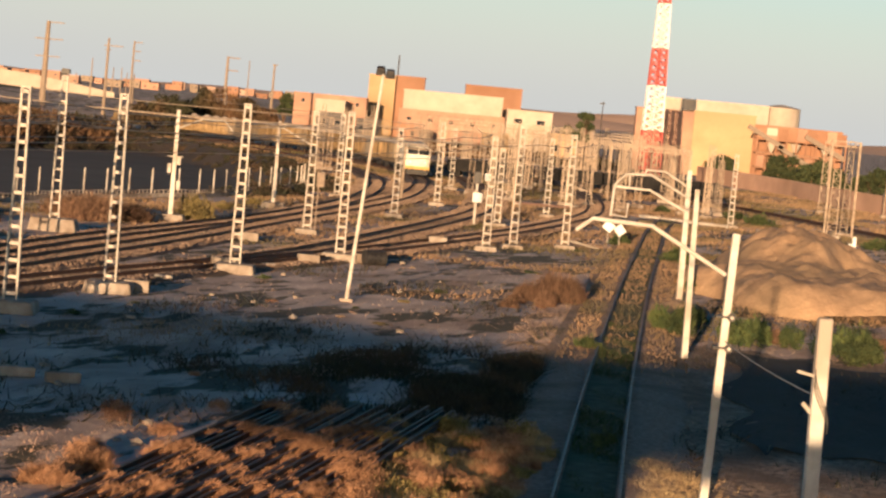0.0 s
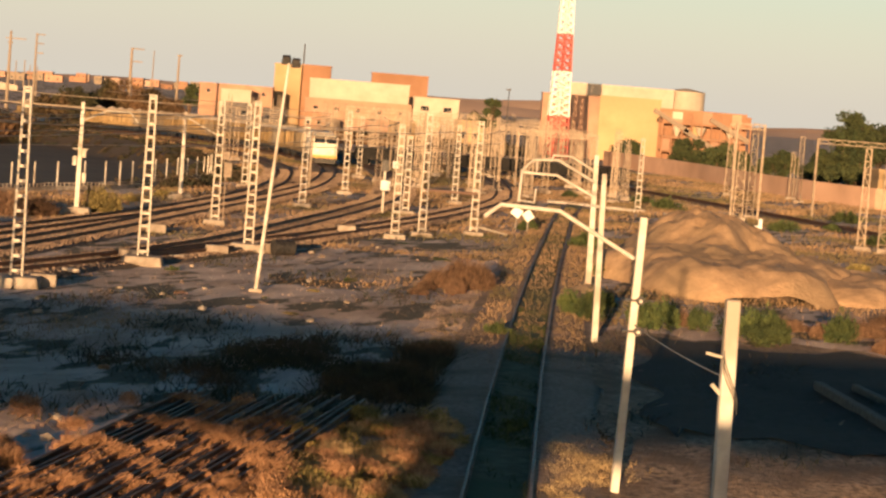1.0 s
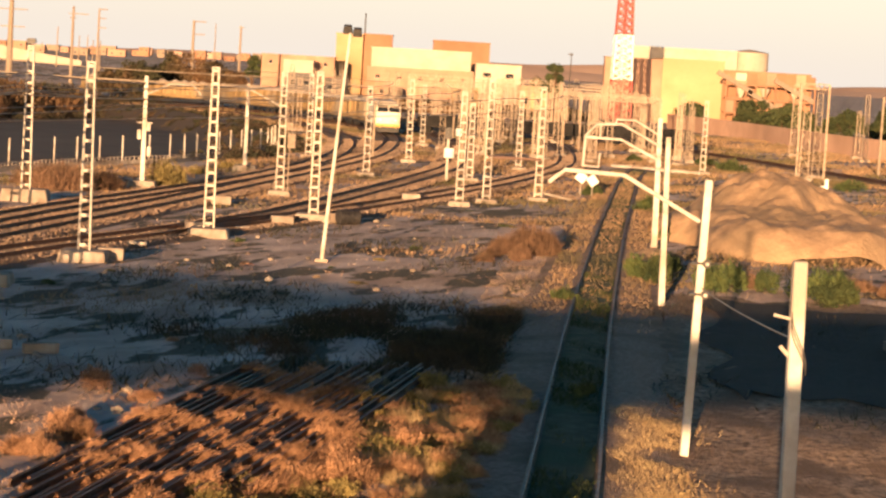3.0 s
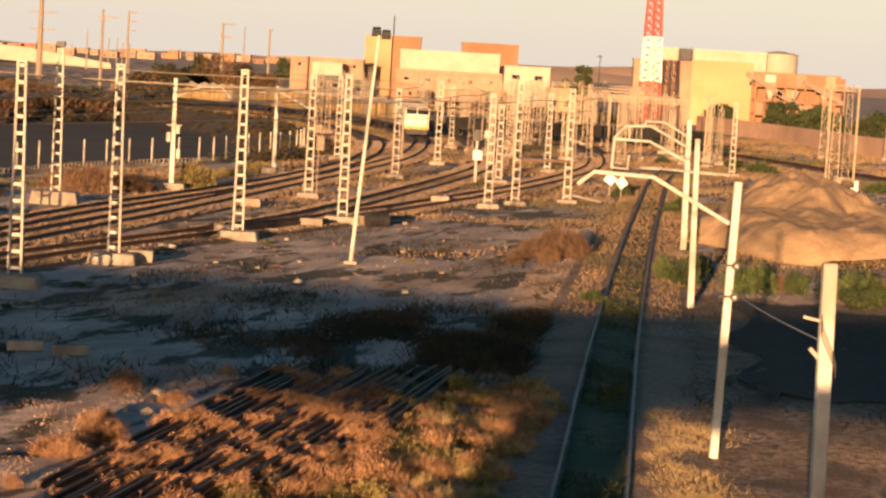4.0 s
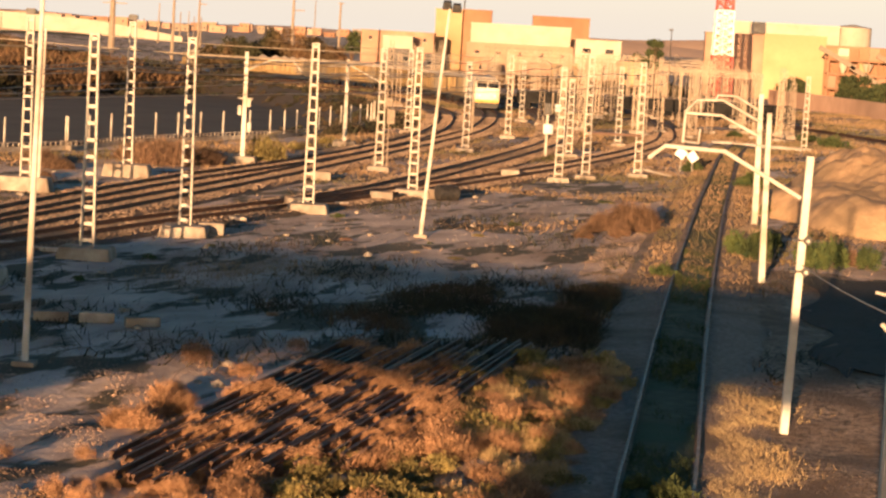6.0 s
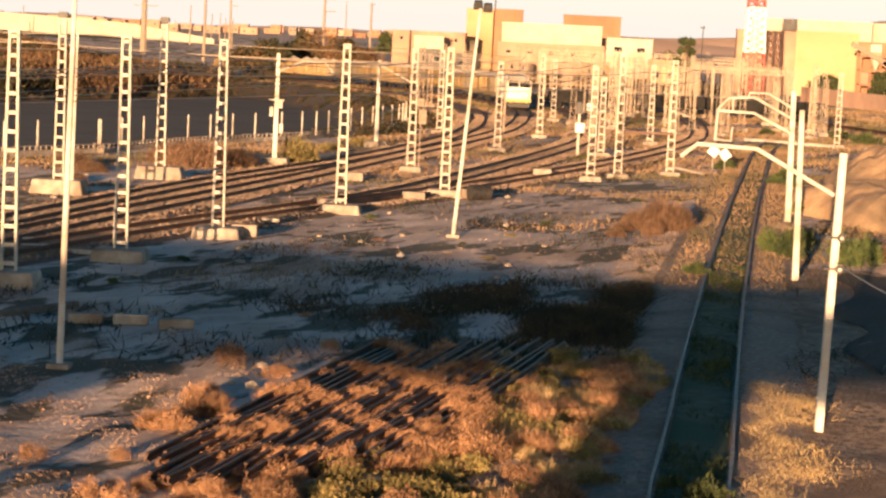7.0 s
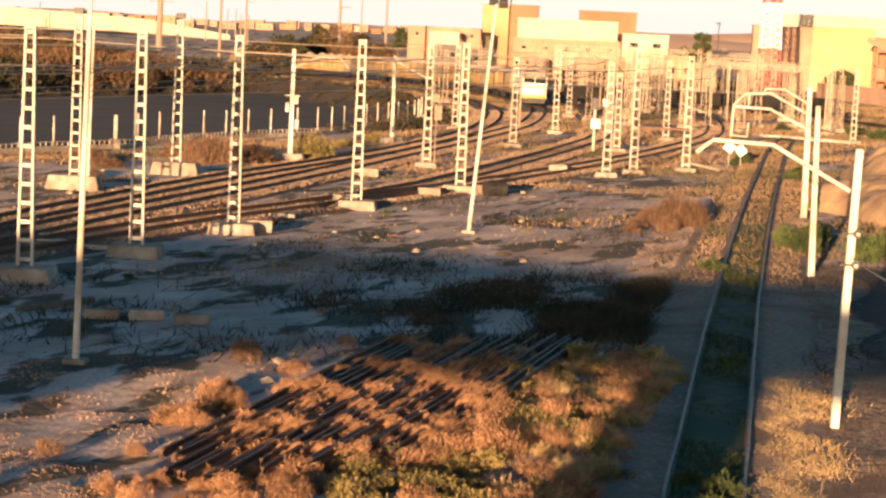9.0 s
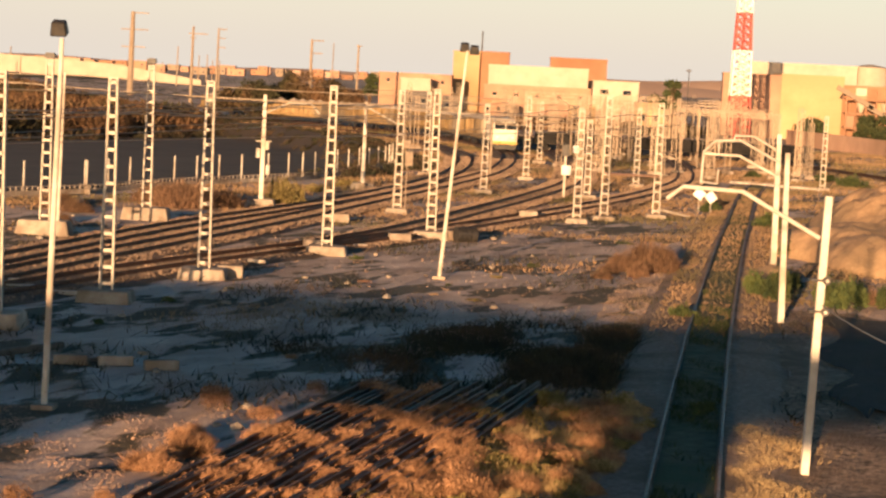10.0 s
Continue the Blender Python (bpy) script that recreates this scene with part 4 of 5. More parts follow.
# short dead grass over the open soil
def off_track(x, y, gap):
    ok = np.ones(len(x), bool)
    for q in LINES.values():
        xc = np.interp(y, q[:, 1], q[:, 0]) if q[-1, 1] > q[0, 1] else np.interp(-y, -q[::1, 1], q[::1, 0])
        ok &= ~((np.abs(x - xc) < gap) & (y > q[:, 1].min()) & (y < q[:, 1].max()))
    return ok & (x > np.interp(y, FY, FX) + 0.5)


def grass(name, x, y, h, w, material, label, lean=0.6, floor=None):
    n = len(x)
    base = np.stack([x, y, soil(x, y) - 0.02 if floor is None else np.full(n, floor)], 1)
    side = nr.normal(size=(n, 3)) * [1, 0.5, 0.1]
    side = side / np.linalg.norm(side, axis=1)[:, None] * w[:, None]
    tip = base + np.stack([nr.normal(size=n) * lean, nr.normal(size=n) * lean, np.ones(n)], 1) * h[:, None]
    v = np.stack([base - side, base + side, tip], 1).reshape(-1, 3)
    tagged(new(name, pydata(name, v, np.arange(3 * n).reshape(-1, 3), material)), label, "grass", kind="stuff")


n = 330000
y = 60 + 270 * nr.random(n) ** 1.25
x = (nr.random(n) - 0.42) * (20 + y * 0.52)
patch = np.sin(0.21 * x + 0.13 * y) + np.sin(0.47 * x - 0.19 * y + 1) + np.sin(0.11 * x - 0.31 * y) + nr.normal(size=n) * 0.7
dense = np.where((x > 9) | (y > 118), -0.6, 2.3)
keep = off_track(x, y, 1.9) & (patch > dense) & ~((x > 4) & (y < 87))
x, y = x[keep], y[keep]
k = 0.5 + y / 140
grass("dead_grass", x, y, (0.05 + 0.15 * nr.random(len(x))) * k, 0.03 * k, M_HAY, "short dead grass spread over the soil")
n = 26000                                                  # dark tufts along the old ruts
y = 52 + 60 * nr.random(n)
x = (nr.random(n) - 0.55) * (16 + y * 0.36)
rut = np.sin(0.9 * x - 0.42 * y) + np.sin(0.33 * x + 0.21 * y) + nr.normal(size=n) * 0.35
keep = off_track(x, y, 2.0) & (rut > 0.85)
x, y = x[keep], y[keep]
grass("dark_tufts", x, y, 0.08 + 0.26 * nr.random(len(x)), np.full(len(x), 0.035), M_DARKWEED, "dark low tufts along old wheel ruts", 0.9)
n = 19000                                                  # dark growth beside the siding
y = 64.5 + 5.0 * nr.normal(size=n)
x = np.interp(y, LINES["near"][:, 1], LINES["near"][:, 0]) - 2.4 - np.abs(nr.normal(size=n)) * (4.2 + 1.2 * np.sin(0.5 * y))
keep = (np.sin(0.8 * x + 0.5 * y) + np.sin(1.3 * x - 0.4 * y) + nr.normal(size=n) * 0.5) > -0.2
x, y = x[keep], y[keep]
grass("dark_tufts", x, y, 0.12 + 0.35 * nr.random(len(x)), np.full(len(x), 0.025), M_DARKWEED, "dark low growth beside the siding", 0.8)


def clods(name, x, y, r, material, label):
    """Small uneven lumps with three sides."""
    n = len(x)
    z = soil(x, y)
    a = nr.random(n) * 6.28
    ring = [np.stack([x + r * np.cos(a + k * 2.1), y + r * np.sin(a + k * 2.1), z - 0.02], 1) for k in range(3)]
    top = np.stack([x + r * 0.3 * nr.normal(size=n), y + r * 0.3 * nr.normal(size=n), z + r * (0.2 + 0.3 * nr.random(n))], 1)
    v = np.stack(ring + [top], 1).reshape(-1, 3)
    b = np.arange(n)[:, None] * 4
    f = np.concatenate([b + [0, 1, 3], b + [1, 2, 3], b + [2, 0, 3]])
    tagged(new(name, pydata(name, v, f, material)), label, "soil", kind="stuff")


n = 22000
y = 36 + 90 * nr.random(n) ** 1.15
x = (nr.random(n) - 0.62) * (18 + y * 0.42)
keep = off_track(x, y, 2.4) & ((y < 56) | (y > 80) | (nr.random(n) < 0.35))
x, y = x[keep], y[keep]
clods("soil_clods", x, y, (0.025 + 0.06 * nr.random(len(x)) ** 2) * (0.7 + y / 140), M_CLOD, "loose clods of pale sandy soil")
n = 26000                                                  # fine crumbs on the bare sand
y = 35 + 22 * nr.random(n)
x = -5.0 - 9.5 * nr.random(n) ** 0.9 + 0.18 * (y - 46)
clods("soil_crumbs", x, y, 0.015 + 0.03 * nr.random(n) ** 2, M_CLOD, "fine crumbs of pale sandy soil")
n = 70000
y = 30 + 56 * nr.random(n) ** 1.1
x = np.interp(y, LINES["near"][:, 1], LINES["near"][:, 0]) + np.where(nr.random(n) < 0.3, -1.0 - 2.2 * nr.random(n), 1.0 + 15 * nr.random(n) ** 1.3)
clods("gravel_chips", x, y, 0.02 + 0.045 * nr.random(n) ** 2, M_CHIP, "loose gravel and dry litter beside the siding")
n = 46000                                                  # broken stone on the siding's shoulders
y = 31 + 72 * nr.random(n) ** 1.1
x = np.interp(y, LINES["near"][:, 1], LINES["near"][:, 0]) + np.where(nr.random(n) < 0.62, -1.0 - 3.4 * nr.random(n) ** 1.2, 0.95 + 2.4 * nr.random(n) ** 1.2)
clods("ballast_stones", x, y, 0.025 + 0.05 * nr.random(n) ** 1.5, M_SHARD, "broken stone on the shoulders of the siding")
n = 34000                                                  # dry straw bank against the siding
y = 30 + 24 * nr.random(n)
x = np.interp(y, LINES["near"][:, 1], LINES["near"][:, 0]) + 1.2 + np.abs(nr.normal(size=n)) * (0.55 + 0.25 * np.sin(y * 0.9)) + 0.2 * np.sin(2.1 * y)
grass("straw_bank", x, y, 0.06 + 0.2 * nr.random(n) ** 1.3, np.full(n, 0.011), M_STRAW, "short bright straw along the rail", 0.7)
for key, y0, y1, num in (("main_a", 60, 230, 16000), ("main_b", 60, 230, 16000), ("side_a", 64, 230, 16000), ("side_b", 101, 230, 10000)):
    q = LINES[key]
    y = y0 + (y1 - y0) * nr.random(num) ** 1.2
    off = (nr.random(num) - 0.5) * 4.2
    keep = np.abs(np.abs(off) - 0.75) > 0.14
    y, off = y[keep], off[keep]
    x = np.interp(y, q[:, 1], q[:, 0]) + off
    n = len(x)
    r = (0.025 + 0.04 * nr.random(n)) * (0.6 + y / 120)
    z = np.full(n, 0.03)
    a = nr.random(n) * 6.28
    ring = [np.stack([x + r * np.cos(a + k * 2.1), y + r * np.sin(a + k * 2.1), z], 1) for k in range(3)]
    top = np.stack([x, y, z + r * (0.5 + 0.5 * nr.random(n))], 1)
    b = np.arange(n)[:, None] * 4
    f = np.concatenate([b + [0, 1, 3], b + [1, 2, 3], b + [2, 0, 3]])
    tagged(new("ballast_stones", pydata("ballast_stones", np.stack(ring + [top], 1).reshape(-1, 3), f, M_SHARD)), "loose brown ballast stones round the sleepers", "ballast", kind="stuff")
n = 11000                                                  # dead grass in and along the far part of the siding
y = 70 + 120 * nr.random(n) ** 1.2
off = (nr.random(n) - 0.5) * 4.4
keep = (np.abs(np.abs(off) - 0.78) > 0.22) & (nr.random(n) < np.clip((y - 68) / 14, 0, 1))
y, off = y[keep], off[keep]
x = np.interp(y, LINES["near"][:, 1], LINES["near"][:, 0]) + off
grass("dead_grass", x, y, (0.04 + 0.10 * nr.random(len(x))) * (0.5 + y / 140), 0.025 * (0.5 + y / 140), M_HAY, "short dead grass grown into the siding", 0.6, 0.02)
n = 42000                                                  # dry litter on the gravel yard
y = 26 + 32 * nr.random(n)
x = np.interp(y, LINES["near"][:, 1], LINES["near"][:, 0]) + 3.0 + 14 * nr.random(n)
keep = (np.sin(0.9 * x + 1.6 * y) + np.sin(0.4 * x - 1.1 * y) + nr.normal(size=n) * 0.6) > -0.1
x, y = x[keep], y[keep]
grass("dry_litter", x, y, 0.02 + 0.07 * nr.random(len(x)) ** 2, np.full(len(x), 0.014), M_HAY, "flattened dry grass litter on the gravel", 1.0)
n = 14000                                                  # dry litter on the siding's shoulder
y = 34 + 46 * nr.random(n)
x = np.interp(y, LINES["near"][:, 1], LINES["near"][:, 0]) - 1.3 - np.abs(nr.normal(size=n)) * 1.3
grass("dry_litter", x, y, 0.04 + 0.08 * nr.random(n), np.full(n, 0.018), M_HAY, "dry grass litter on the ballast shoulder", 1.0)
n = 9000                                                   # weeds between the rails
y = 30 + 60 * nr.random(n)
x = np.interp(y, LINES["near"][:, 1], LINES["near"][:, 0]) + (nr.random(n) - 0.5) * 1.3
keep = (np.sin(0.35 * y) + np.sin(0.9 * y + 2 * x) + nr.normal(size=n) * 0.5) > 0.4
x, y = x[keep], y[keep]
grass("track_weeds", x, y, 0.05 + 0.16 * nr.random(len(x)), np.full(len(x), 0.018), M_GREEN, "low green weeds between the rails", 0.7, 0.03)


# brown scrub beyond the sunken road
def scrub(name, xs, ys, hs, material, label, per=60, w=0.25):
    vs = []
    for x, y, h in zip(xs, ys, hs):
        vv, _ = blades(per, h * 0.9, h, w * h * 0.5, nr, 0.8)
        vs.append(vv + [x, y, float(soil(x, y)) - 0.1])
    v = np.concatenate(vs)
    return tagged(new(name, pydata(name, v, np.arange(len(v)).reshape(-1, 3), material)), label, "scrub", kind="stuff")


n = 11000
al, bb = -60 + 330 * nr.random(n), 3 + 115 * nr.random(n)
xx, yy = -62 + 0.31 * al - 0.951 * bb, 276 + 0.951 * al + 0.31 * bb
far = (xx < np.interp(yy, FY, FX) - 2.5) & ~((bank(xx, yy) > 92) & (xx < -88)) & (xx > -0.34 * yy) & (yy < 480)
xx, yy = xx[far], yy[far]
n = len(xx)
scrub("scrub", xx, yy, 1.7 + 1.6 * nr.random(n) + 1.7 * (bank(xx, yy) < 14) * nr.random(n), M_SCRUB, "dense brown scrub on the bank beyond the road", 170, 0.11)
n = 330
yy = 168 + 168 * nr.random(n)
xx = np.interp(yy, FY, FX) + 3.0 - 8 * nr.random(n)
scrub("scrub", xx, yy, 0.45 + 0.9 * nr.random(n), M_DARKWEED, "dark bushes between the fence and the train", 140)
# near-black plants stand in for the shade at the scrub's foot
n = 420
al = -70 + 200 * nr.random(n)
bb = -1 + 8 * nr.random(n)
scrub("scrub", -62 + 0.31 * al - 0.951 * bb, 276 + 0.951 * al + 0.31 * bb, 0.9 + 1.3 * nr.random(n), M_DARKWEED, "shaded foot of the bank scrub, made as near-black growth", 150, 0.12)


n = 330
yy = 386 + 26 * nr.random(n)
xx = -36 + 68 * nr.random(n)
scrub("scrub", xx, yy, 1.0 + 2.6 * nr.random(n), M_SCRUB, "dark hedge growth behind the station yard", 150, 0.2)


# ---- trees ----
def tree(x, y, h, r, trunk_h, label, material=M_LEAF, clumps=26, leaf=0.28, squash=0.75):
    m = thing("tree", label, "tree", (x, y, float(soil(x, y))))
    bm = bmesh.new()
    bar(bm, (0, 0, -0.2), (0.1, 0, trunk_h + 0.4 * (h - trunk_h)), (0.09 * h * 0.5, 0.04 * h * 0.5), n=9)
    for k in range(7):
        a = k * 0.9 + br.random()
        bar(bm, (0.05, 0, trunk_h * (0.75 + 0.05 * k)), (math.cos(a) * r * 0.6, math.sin(a) * r * 0.6, trunk_h + (h - trunk_h) * (0.35 + 0.07 * k)), (0.02 * h, 0.006 * h), n=6)
    part("trunk", bm, M_BARK, m)
    vs = []
    for k in range(clumps):
        a, d, u = nr.random() * 6.28, r * math.sqrt(nr.random()) * 0.85, nr.random()
        cr = r * (0.22 + 0.2 * nr.random())
        cz = trunk_h + (h - trunk_h) * (0.15 + 0.75 * u * math.sqrt(max(0.1, 1 - (d / r) ** 2)))
        nl = 150
        p = nr.normal(size=(nl, 3))
        p = p / np.linalg.norm(p, axis=1)[:, None] * (cr * (0.55 + 0.5 * nr.random((nl, 1)))) * [1, 1, squash]
        p = p + [math.cos(a) * d, math.sin(a) * d, cz]
        tri = p[:, None, :] + nr.normal(size=(nl, 3, 3)) * leaf
        vs.append(tri.reshape(-1, 3))
    v = np.concatenate(vs)
    part("crown", pydata("crown", v, np.arange(len(v)).reshape(-1, 3), material), None, m)
    return m


TL = "broad dark green tree behind the boundary wall"
tree(70.3, 290, 12.9, 3.9, 4.6, TL, clumps=44, leaf=0.2)
tree(75.2, 293, 12.0, 4.0, 4.4, TL, clumps=40, leaf=0.2)
tree(79.3, 296, 11.4, 2.9, 4.2, TL, clumps=30, leaf=0.2)
tree(66.5, 285, 8.0, 2.8, 2.2, "small rounded dark tree by the wall", clumps=20)
tree(69.2, 280, 7.4, 2.6, 1.8, "small rounded dark tree by the wall", clumps=20)
for x, y, h, r in ((58.0, 352, 6.5, 3.2), (61.5, 345, 5.5, 3.6), (64.5, 340, 5.0, 3.0), (71, 340, 5.0, 3.4), (76, 335, 4.6, 3.2), (80, 330, 4.4, 3.0), (52, 390, 6.0, 2.8)):
    tree(x, y, h, r, 1.0, "bushy dark green tree behind the wall", clumps=18)
tree(20.6, 303, 11.2, 1.3, 5.2, "tall thin palm-like tree above the yard", clumps=12, leaf=0.25)
for x, y, h, r in ((-36.5, 480, 11.5, 2.2), (-31.5, 485, 10.5, 1.8), (-34, 490, 9.5, 2.0)):
    tree(x, y, h, r, 2.0, "dark slender tree in the far town", clumps=14)
for x, y, h, r in ((26.5, 430, 8.5, 2.6), (-44, 348, 6.5, 4.0), (-41, 358, 7.2, 3.5), (-49, 352, 6.4, 4.0)):
    tree(x, y, h, r, 1.5, "rounded olive-brown tree beyond the fence", M_SCRUB if x < 0 else M_LEAF, clumps=22)

for x, y, h, r in ((-33.5, 356, 9.2, 3.0), (-37, 358, 9.6, 3.2), (-41, 360, 8.8, 3.0), (-30, 354, 7.2, 2.6), (-46, 352, 7.0, 3.4)):
    tree(x, y, h, r, 0.8, "bushy olive-brown tree beside the train", M_SCRUB, clumps=26, leaf=0.2)

# ---- buildings ----
def building(x0, x1, z1, y0, depth, wall_m, label, rows=0, cols=0, rz=0.0, z0=-0.5, roof_m=None, lip=0.25, win=(1.2, 1.2), zbase=2.0, zstep=3.2):
    """A flat-roofed block with a parapet and set-back windows on its front."""
    cx, w = (x0 + x1) / 2, x1 - x0
    b = thing("building", label, "building", (cx, y0, 0), rz, "plant buildings")
    bm = bmesh.new()
    box(bm, (0, depth / 2, (z0 + z1) / 2), (w, depth, z1 - z0))
    part("wall", bm, wall_m, b)
    bm = bmesh.new()
    box(bm, (0, depth / 2, z1 + 0.12), (w + lip, depth + lip, 0.24))
    part("roof", bm, roof_m or wall_m, b)
    for r in range(rows):
        for c in range(cols):
            wx = -w / 2 + w * (c + 0.5) / cols
            bm = bmesh.new()
            box(bm, (wx, -0.02, zbase + r * zstep), (win[0], 0.12, win[1]))
            wd = part("window", bm, M_GLASS, b)
            bm = bmesh.new()
            box(bm, (wx, -0.1, zbase + r * zstep - win[1] / 2 - 0.06), (win[0] + 0.3, 0.3, 0.12))
            part("sill", bm, M_OFFWH, wd)
    return b


# one plant block as two boxes: lit and darker face put into the colours
building(-16.5, -10.8, 14.3, 450, 7, M_SAND, "sunlit left face of the tall plant block, its light put into sand colour", 0, 0)
building(-10.75, -4.5, 14.5, 451.5, 7, M_ORANGE, "darker right face of the tall plant block, its shade put into orange", 0, 0)
building(-8.4, 12.0, 11.6, 430, 14, M_OFFWH, "long white industrial hall with flat roof", 0, 0)
building(4.5, 17.2, 14.2, 470, 10, M_ORANGE, "wide orange rendered plant block behind the hall")
building(-9.0, 12.5, 7.6, 424, 5, M_PINK, "low sand-coloured annex in front of the white hall", 1, 5, zbase=5.9, win=(0.9, 0.6))
building(12.8, 21.9, 9.4, 420, 8, M_OFFWH, "low white plant building with a dark opening", 1, 2, zbase=7.4, win=(1.6, 0.9))
building(-31, -16, 9.0, 433, 9, M_PINK, "low pink rendered house row by the plant", 1, 4, zbase=7.6, win=(0.6, 0.7))
building(-26, -20, 8.0, 425, 6, M_OFFWH, "small whitewashed house by the plant", 1, 2, zbase=4.5)
for x0, x1, z1, y0, wm, lb in ((-24, -18.5, 5.6, 398, M_SHED, "dark grey shed among the yard masts"), (-16.5, -12.5, 5.0, 402, M_SHED, "dark grey shed among the yard masts"), (-9, -4.5, 4.8, 404, M_ORANGE, "small orange hut among the yard masts"),
                               (8, 13, 4.6, 404, M_SAND, "small sand-coloured hut in the yard")):
    building(x0, x1, z1, y0, 5, wm, lb, 1, 2, zbase=z1 - 1.6, win=(0.8, 0.8))
# storage hall and tanks
building(38.6, 50.2, 12.3, 420.4, 3, M_PINK, "pink rendered wing of the storage hall", 0, 0)
building(50.2, 62.6, 12.6, 420, 20, M_SAND, "big yellow windowless storage hall with flat roof", 0, 0)
building(46.5, 71.5, 15.4, 462, 12, M_OFFWH, "pale upper storage block behind the hall", 0, 0)
tk = thing("storage_tank", "round pale storage tank behind the works", "tank", (75.5, 470, 0))
bm = bmesh.new()
bmesh.ops.create_cone(bm, cap_ends=True, segments=48, radius1=4.2, radius2=4.2, depth=15.6, matrix=Matrix.Translation((0, 0, 7.8)))
part("shell", bm, M_OFFWH, tk)
bm = bmesh.new()
bmesh.ops.create_cone(bm, cap_ends=True, segments=48, radius1=4.4, radius2=0.6, depth=0.7, matrix=Matrix.Translation((0, 0, 15.95)))
part("lid", bm, M_OFFWH, tk)
building(66.4, 73.6, 4.5, 258, 8, M_SAND, "low sand-coloured yard building with a flat roof")
building(73.8, 79.0, 3.6, 259, 7, M_SAND, "lower sand-coloured lean-to beside the yard building")
building(20.5, 28.0, 5.5, 400, 6, M_SAND, "small house at the edge of the plant", 1, 3, zbase=3.0)
# rusty open steel works with a clad top storey, conveyors and hoppers
wk = thing("steel_works", "rusty orange open steel works with conveyors and hoppers", "industrial plant", (60.5, 402, 0), 0)
wr_ = random.Random(31)
for k in range(10):
    for yy in (0, 4.5):
        bm = bmesh.new()
        box(bm, (1.9 * k, yy, 4.6), (0.32, 0.32, 9.6))
        part("column", bm, M_ORANGE, wk)
for z in (2.9, 5.6, 8.4):
    for yy in (0, 4.5):
        bm = bmesh.new()
        box(bm, (8.6, yy - 0.02, z), (17.4, 0.36, 0.34))
        part("beam", bm, M_ORANGE, wk)
    bm = bmesh.new()
    box(bm, (8.6, 2.25, z + 0.2), (17.3, 4.4, 0.08))
    part("floor_plate", bm, M_WOOD, wk)
for k in range(9):
    h = wr_.uniform(1.9, 2.8)
    bm = bmesh.new()
    box(bm, (0.95 + 1.9 * k, -0.25, 8.6 + h / 2), (1.84, 0.1, h))
    part("cladding_panel", bm, M_PINK if k % 3 == 1 else M_ORANGE, wk)
    if wr_.random() < 0.55:
        bm = bmesh.new()
        z = wr_.choice((1.5, 4.2, 6.9))
        box(bm, (0.95 + 1.9 * k, 1.0 + wr_.random(), z), (1.7, 0.1, 2.2))
        part("cladding_panel", bm, wr_.choice((M_PINK, M_ORANGE, M_SAND)), wk)
bm = bmesh.new()
box(bm, (8.6, 4.9, 5.6), (17.2, 0.2, 11.0))
part("rear_wall", bm, M_ORANGE, wk)
for x0, z0, x1, z1 in ((-2.0, 10.6, 5.0, 7.0), (4.0, 7.2, 11.5, 3.2), (9.0, 9.6, 16.8, 5.8)):
    bm = bmesh.new()
    bar(bm, (x0, -0.9, z0), (x1, -0.9, z1), 0.9, 0.7)
    part("conveyor", bm, M_WOOD, wk, "brown inclined conveyor gallery")
for xx in (3.0, 7.6, 13.4):
    bm = bmesh.new()
    bmesh.ops.create_cone(bm, cap_ends=True, segments=16, radius1=0.25, radius2=1.1, depth=2.0, matrix=Matrix.Translation((xx, 0.9, 6.9)))
    part("hopper", bm, M_OFFWH, wk, "pale steel hopper")
for xx in (1.9, 5.7, 11.4, 15.2):
    bm = bmesh.new()
    bar(bm, (xx, -0.2, 0.1), (xx + 1.9, -0.2, 2.8), 0.14)
    part("brace", bm, M_DARK, wk)
bm = bmesh.new()
box(bm, (2.6, -0.5, 9.9), (2.0, 0.8, 1.4))
part("pale_cabin", bm, M_OFFWH, wk, "pale control cabin")

# town far beyond the bank
tr_ = random.Random(8)
for k in range(95):
    x = tr_.uniform(-360, -20)
    y = tr_.uniform(820, 1500)
    w, h = tr_.uniform(3.5, 9), tr_.uniform(2.4, 5.2)
    h += float(soil(x, y))
    building(x, x + w, h, y, tr_.uniform(6, 10), tr_.choice((M_PINK, M_HAZE, M_ORANGE, M_PINK, M_WOOD)), "small flat-roofed town house in the distance", 1, 2, zbase=h - 1.6, win=(0.8, 0.9))
# long pale wall above the scrub, stepping down with the land, and a green field before it
WEST = [(-160, 10.2, 5.2), (-124.8, 9.0, 4.9), (-98, 7.9, 4.3), (-77, 5.1, 2.6)]
bm = bmesh.new()
for (xa, ta, ba), (xb, tb, bb_) in zip(WEST[:-1], WEST[1:]):
    quad = [[bm.verts.new((x, y, z)) for x, z in ((xa, ba), (xb, bb_), (xb, tb), (xa, ta))] for y in (490, 490.4)]
    bm.faces.new(quad[0][::-1])
    bm.faces.new(quad[1])
    for k in range(4):
        bm.faces.new((quad[0][k], quad[0][(k + 1) % 4], quad[1][(k + 1) % 4], quad[1][k]))
wl = new("wall_west", mesh_of("wall_west", bm, M_OFFWH))
tagged(wl, "long pale boundary wall beyond the scrub", "wall", kind="structure")
gu, gv = np.meshgrid(np.arange(-190, -84, 3.0), np.arange(425, 490, 3.0))
ii = np.arange(gu.size).reshape(gu.shape)
f = np.stack([ii[:-1, :-1], ii[:-1, 1:], ii[1:, 1:], ii[1:, :-1]], -1)[(bank(gu, gv) > 92)[:-1, :-1]].reshape(-1, 4)
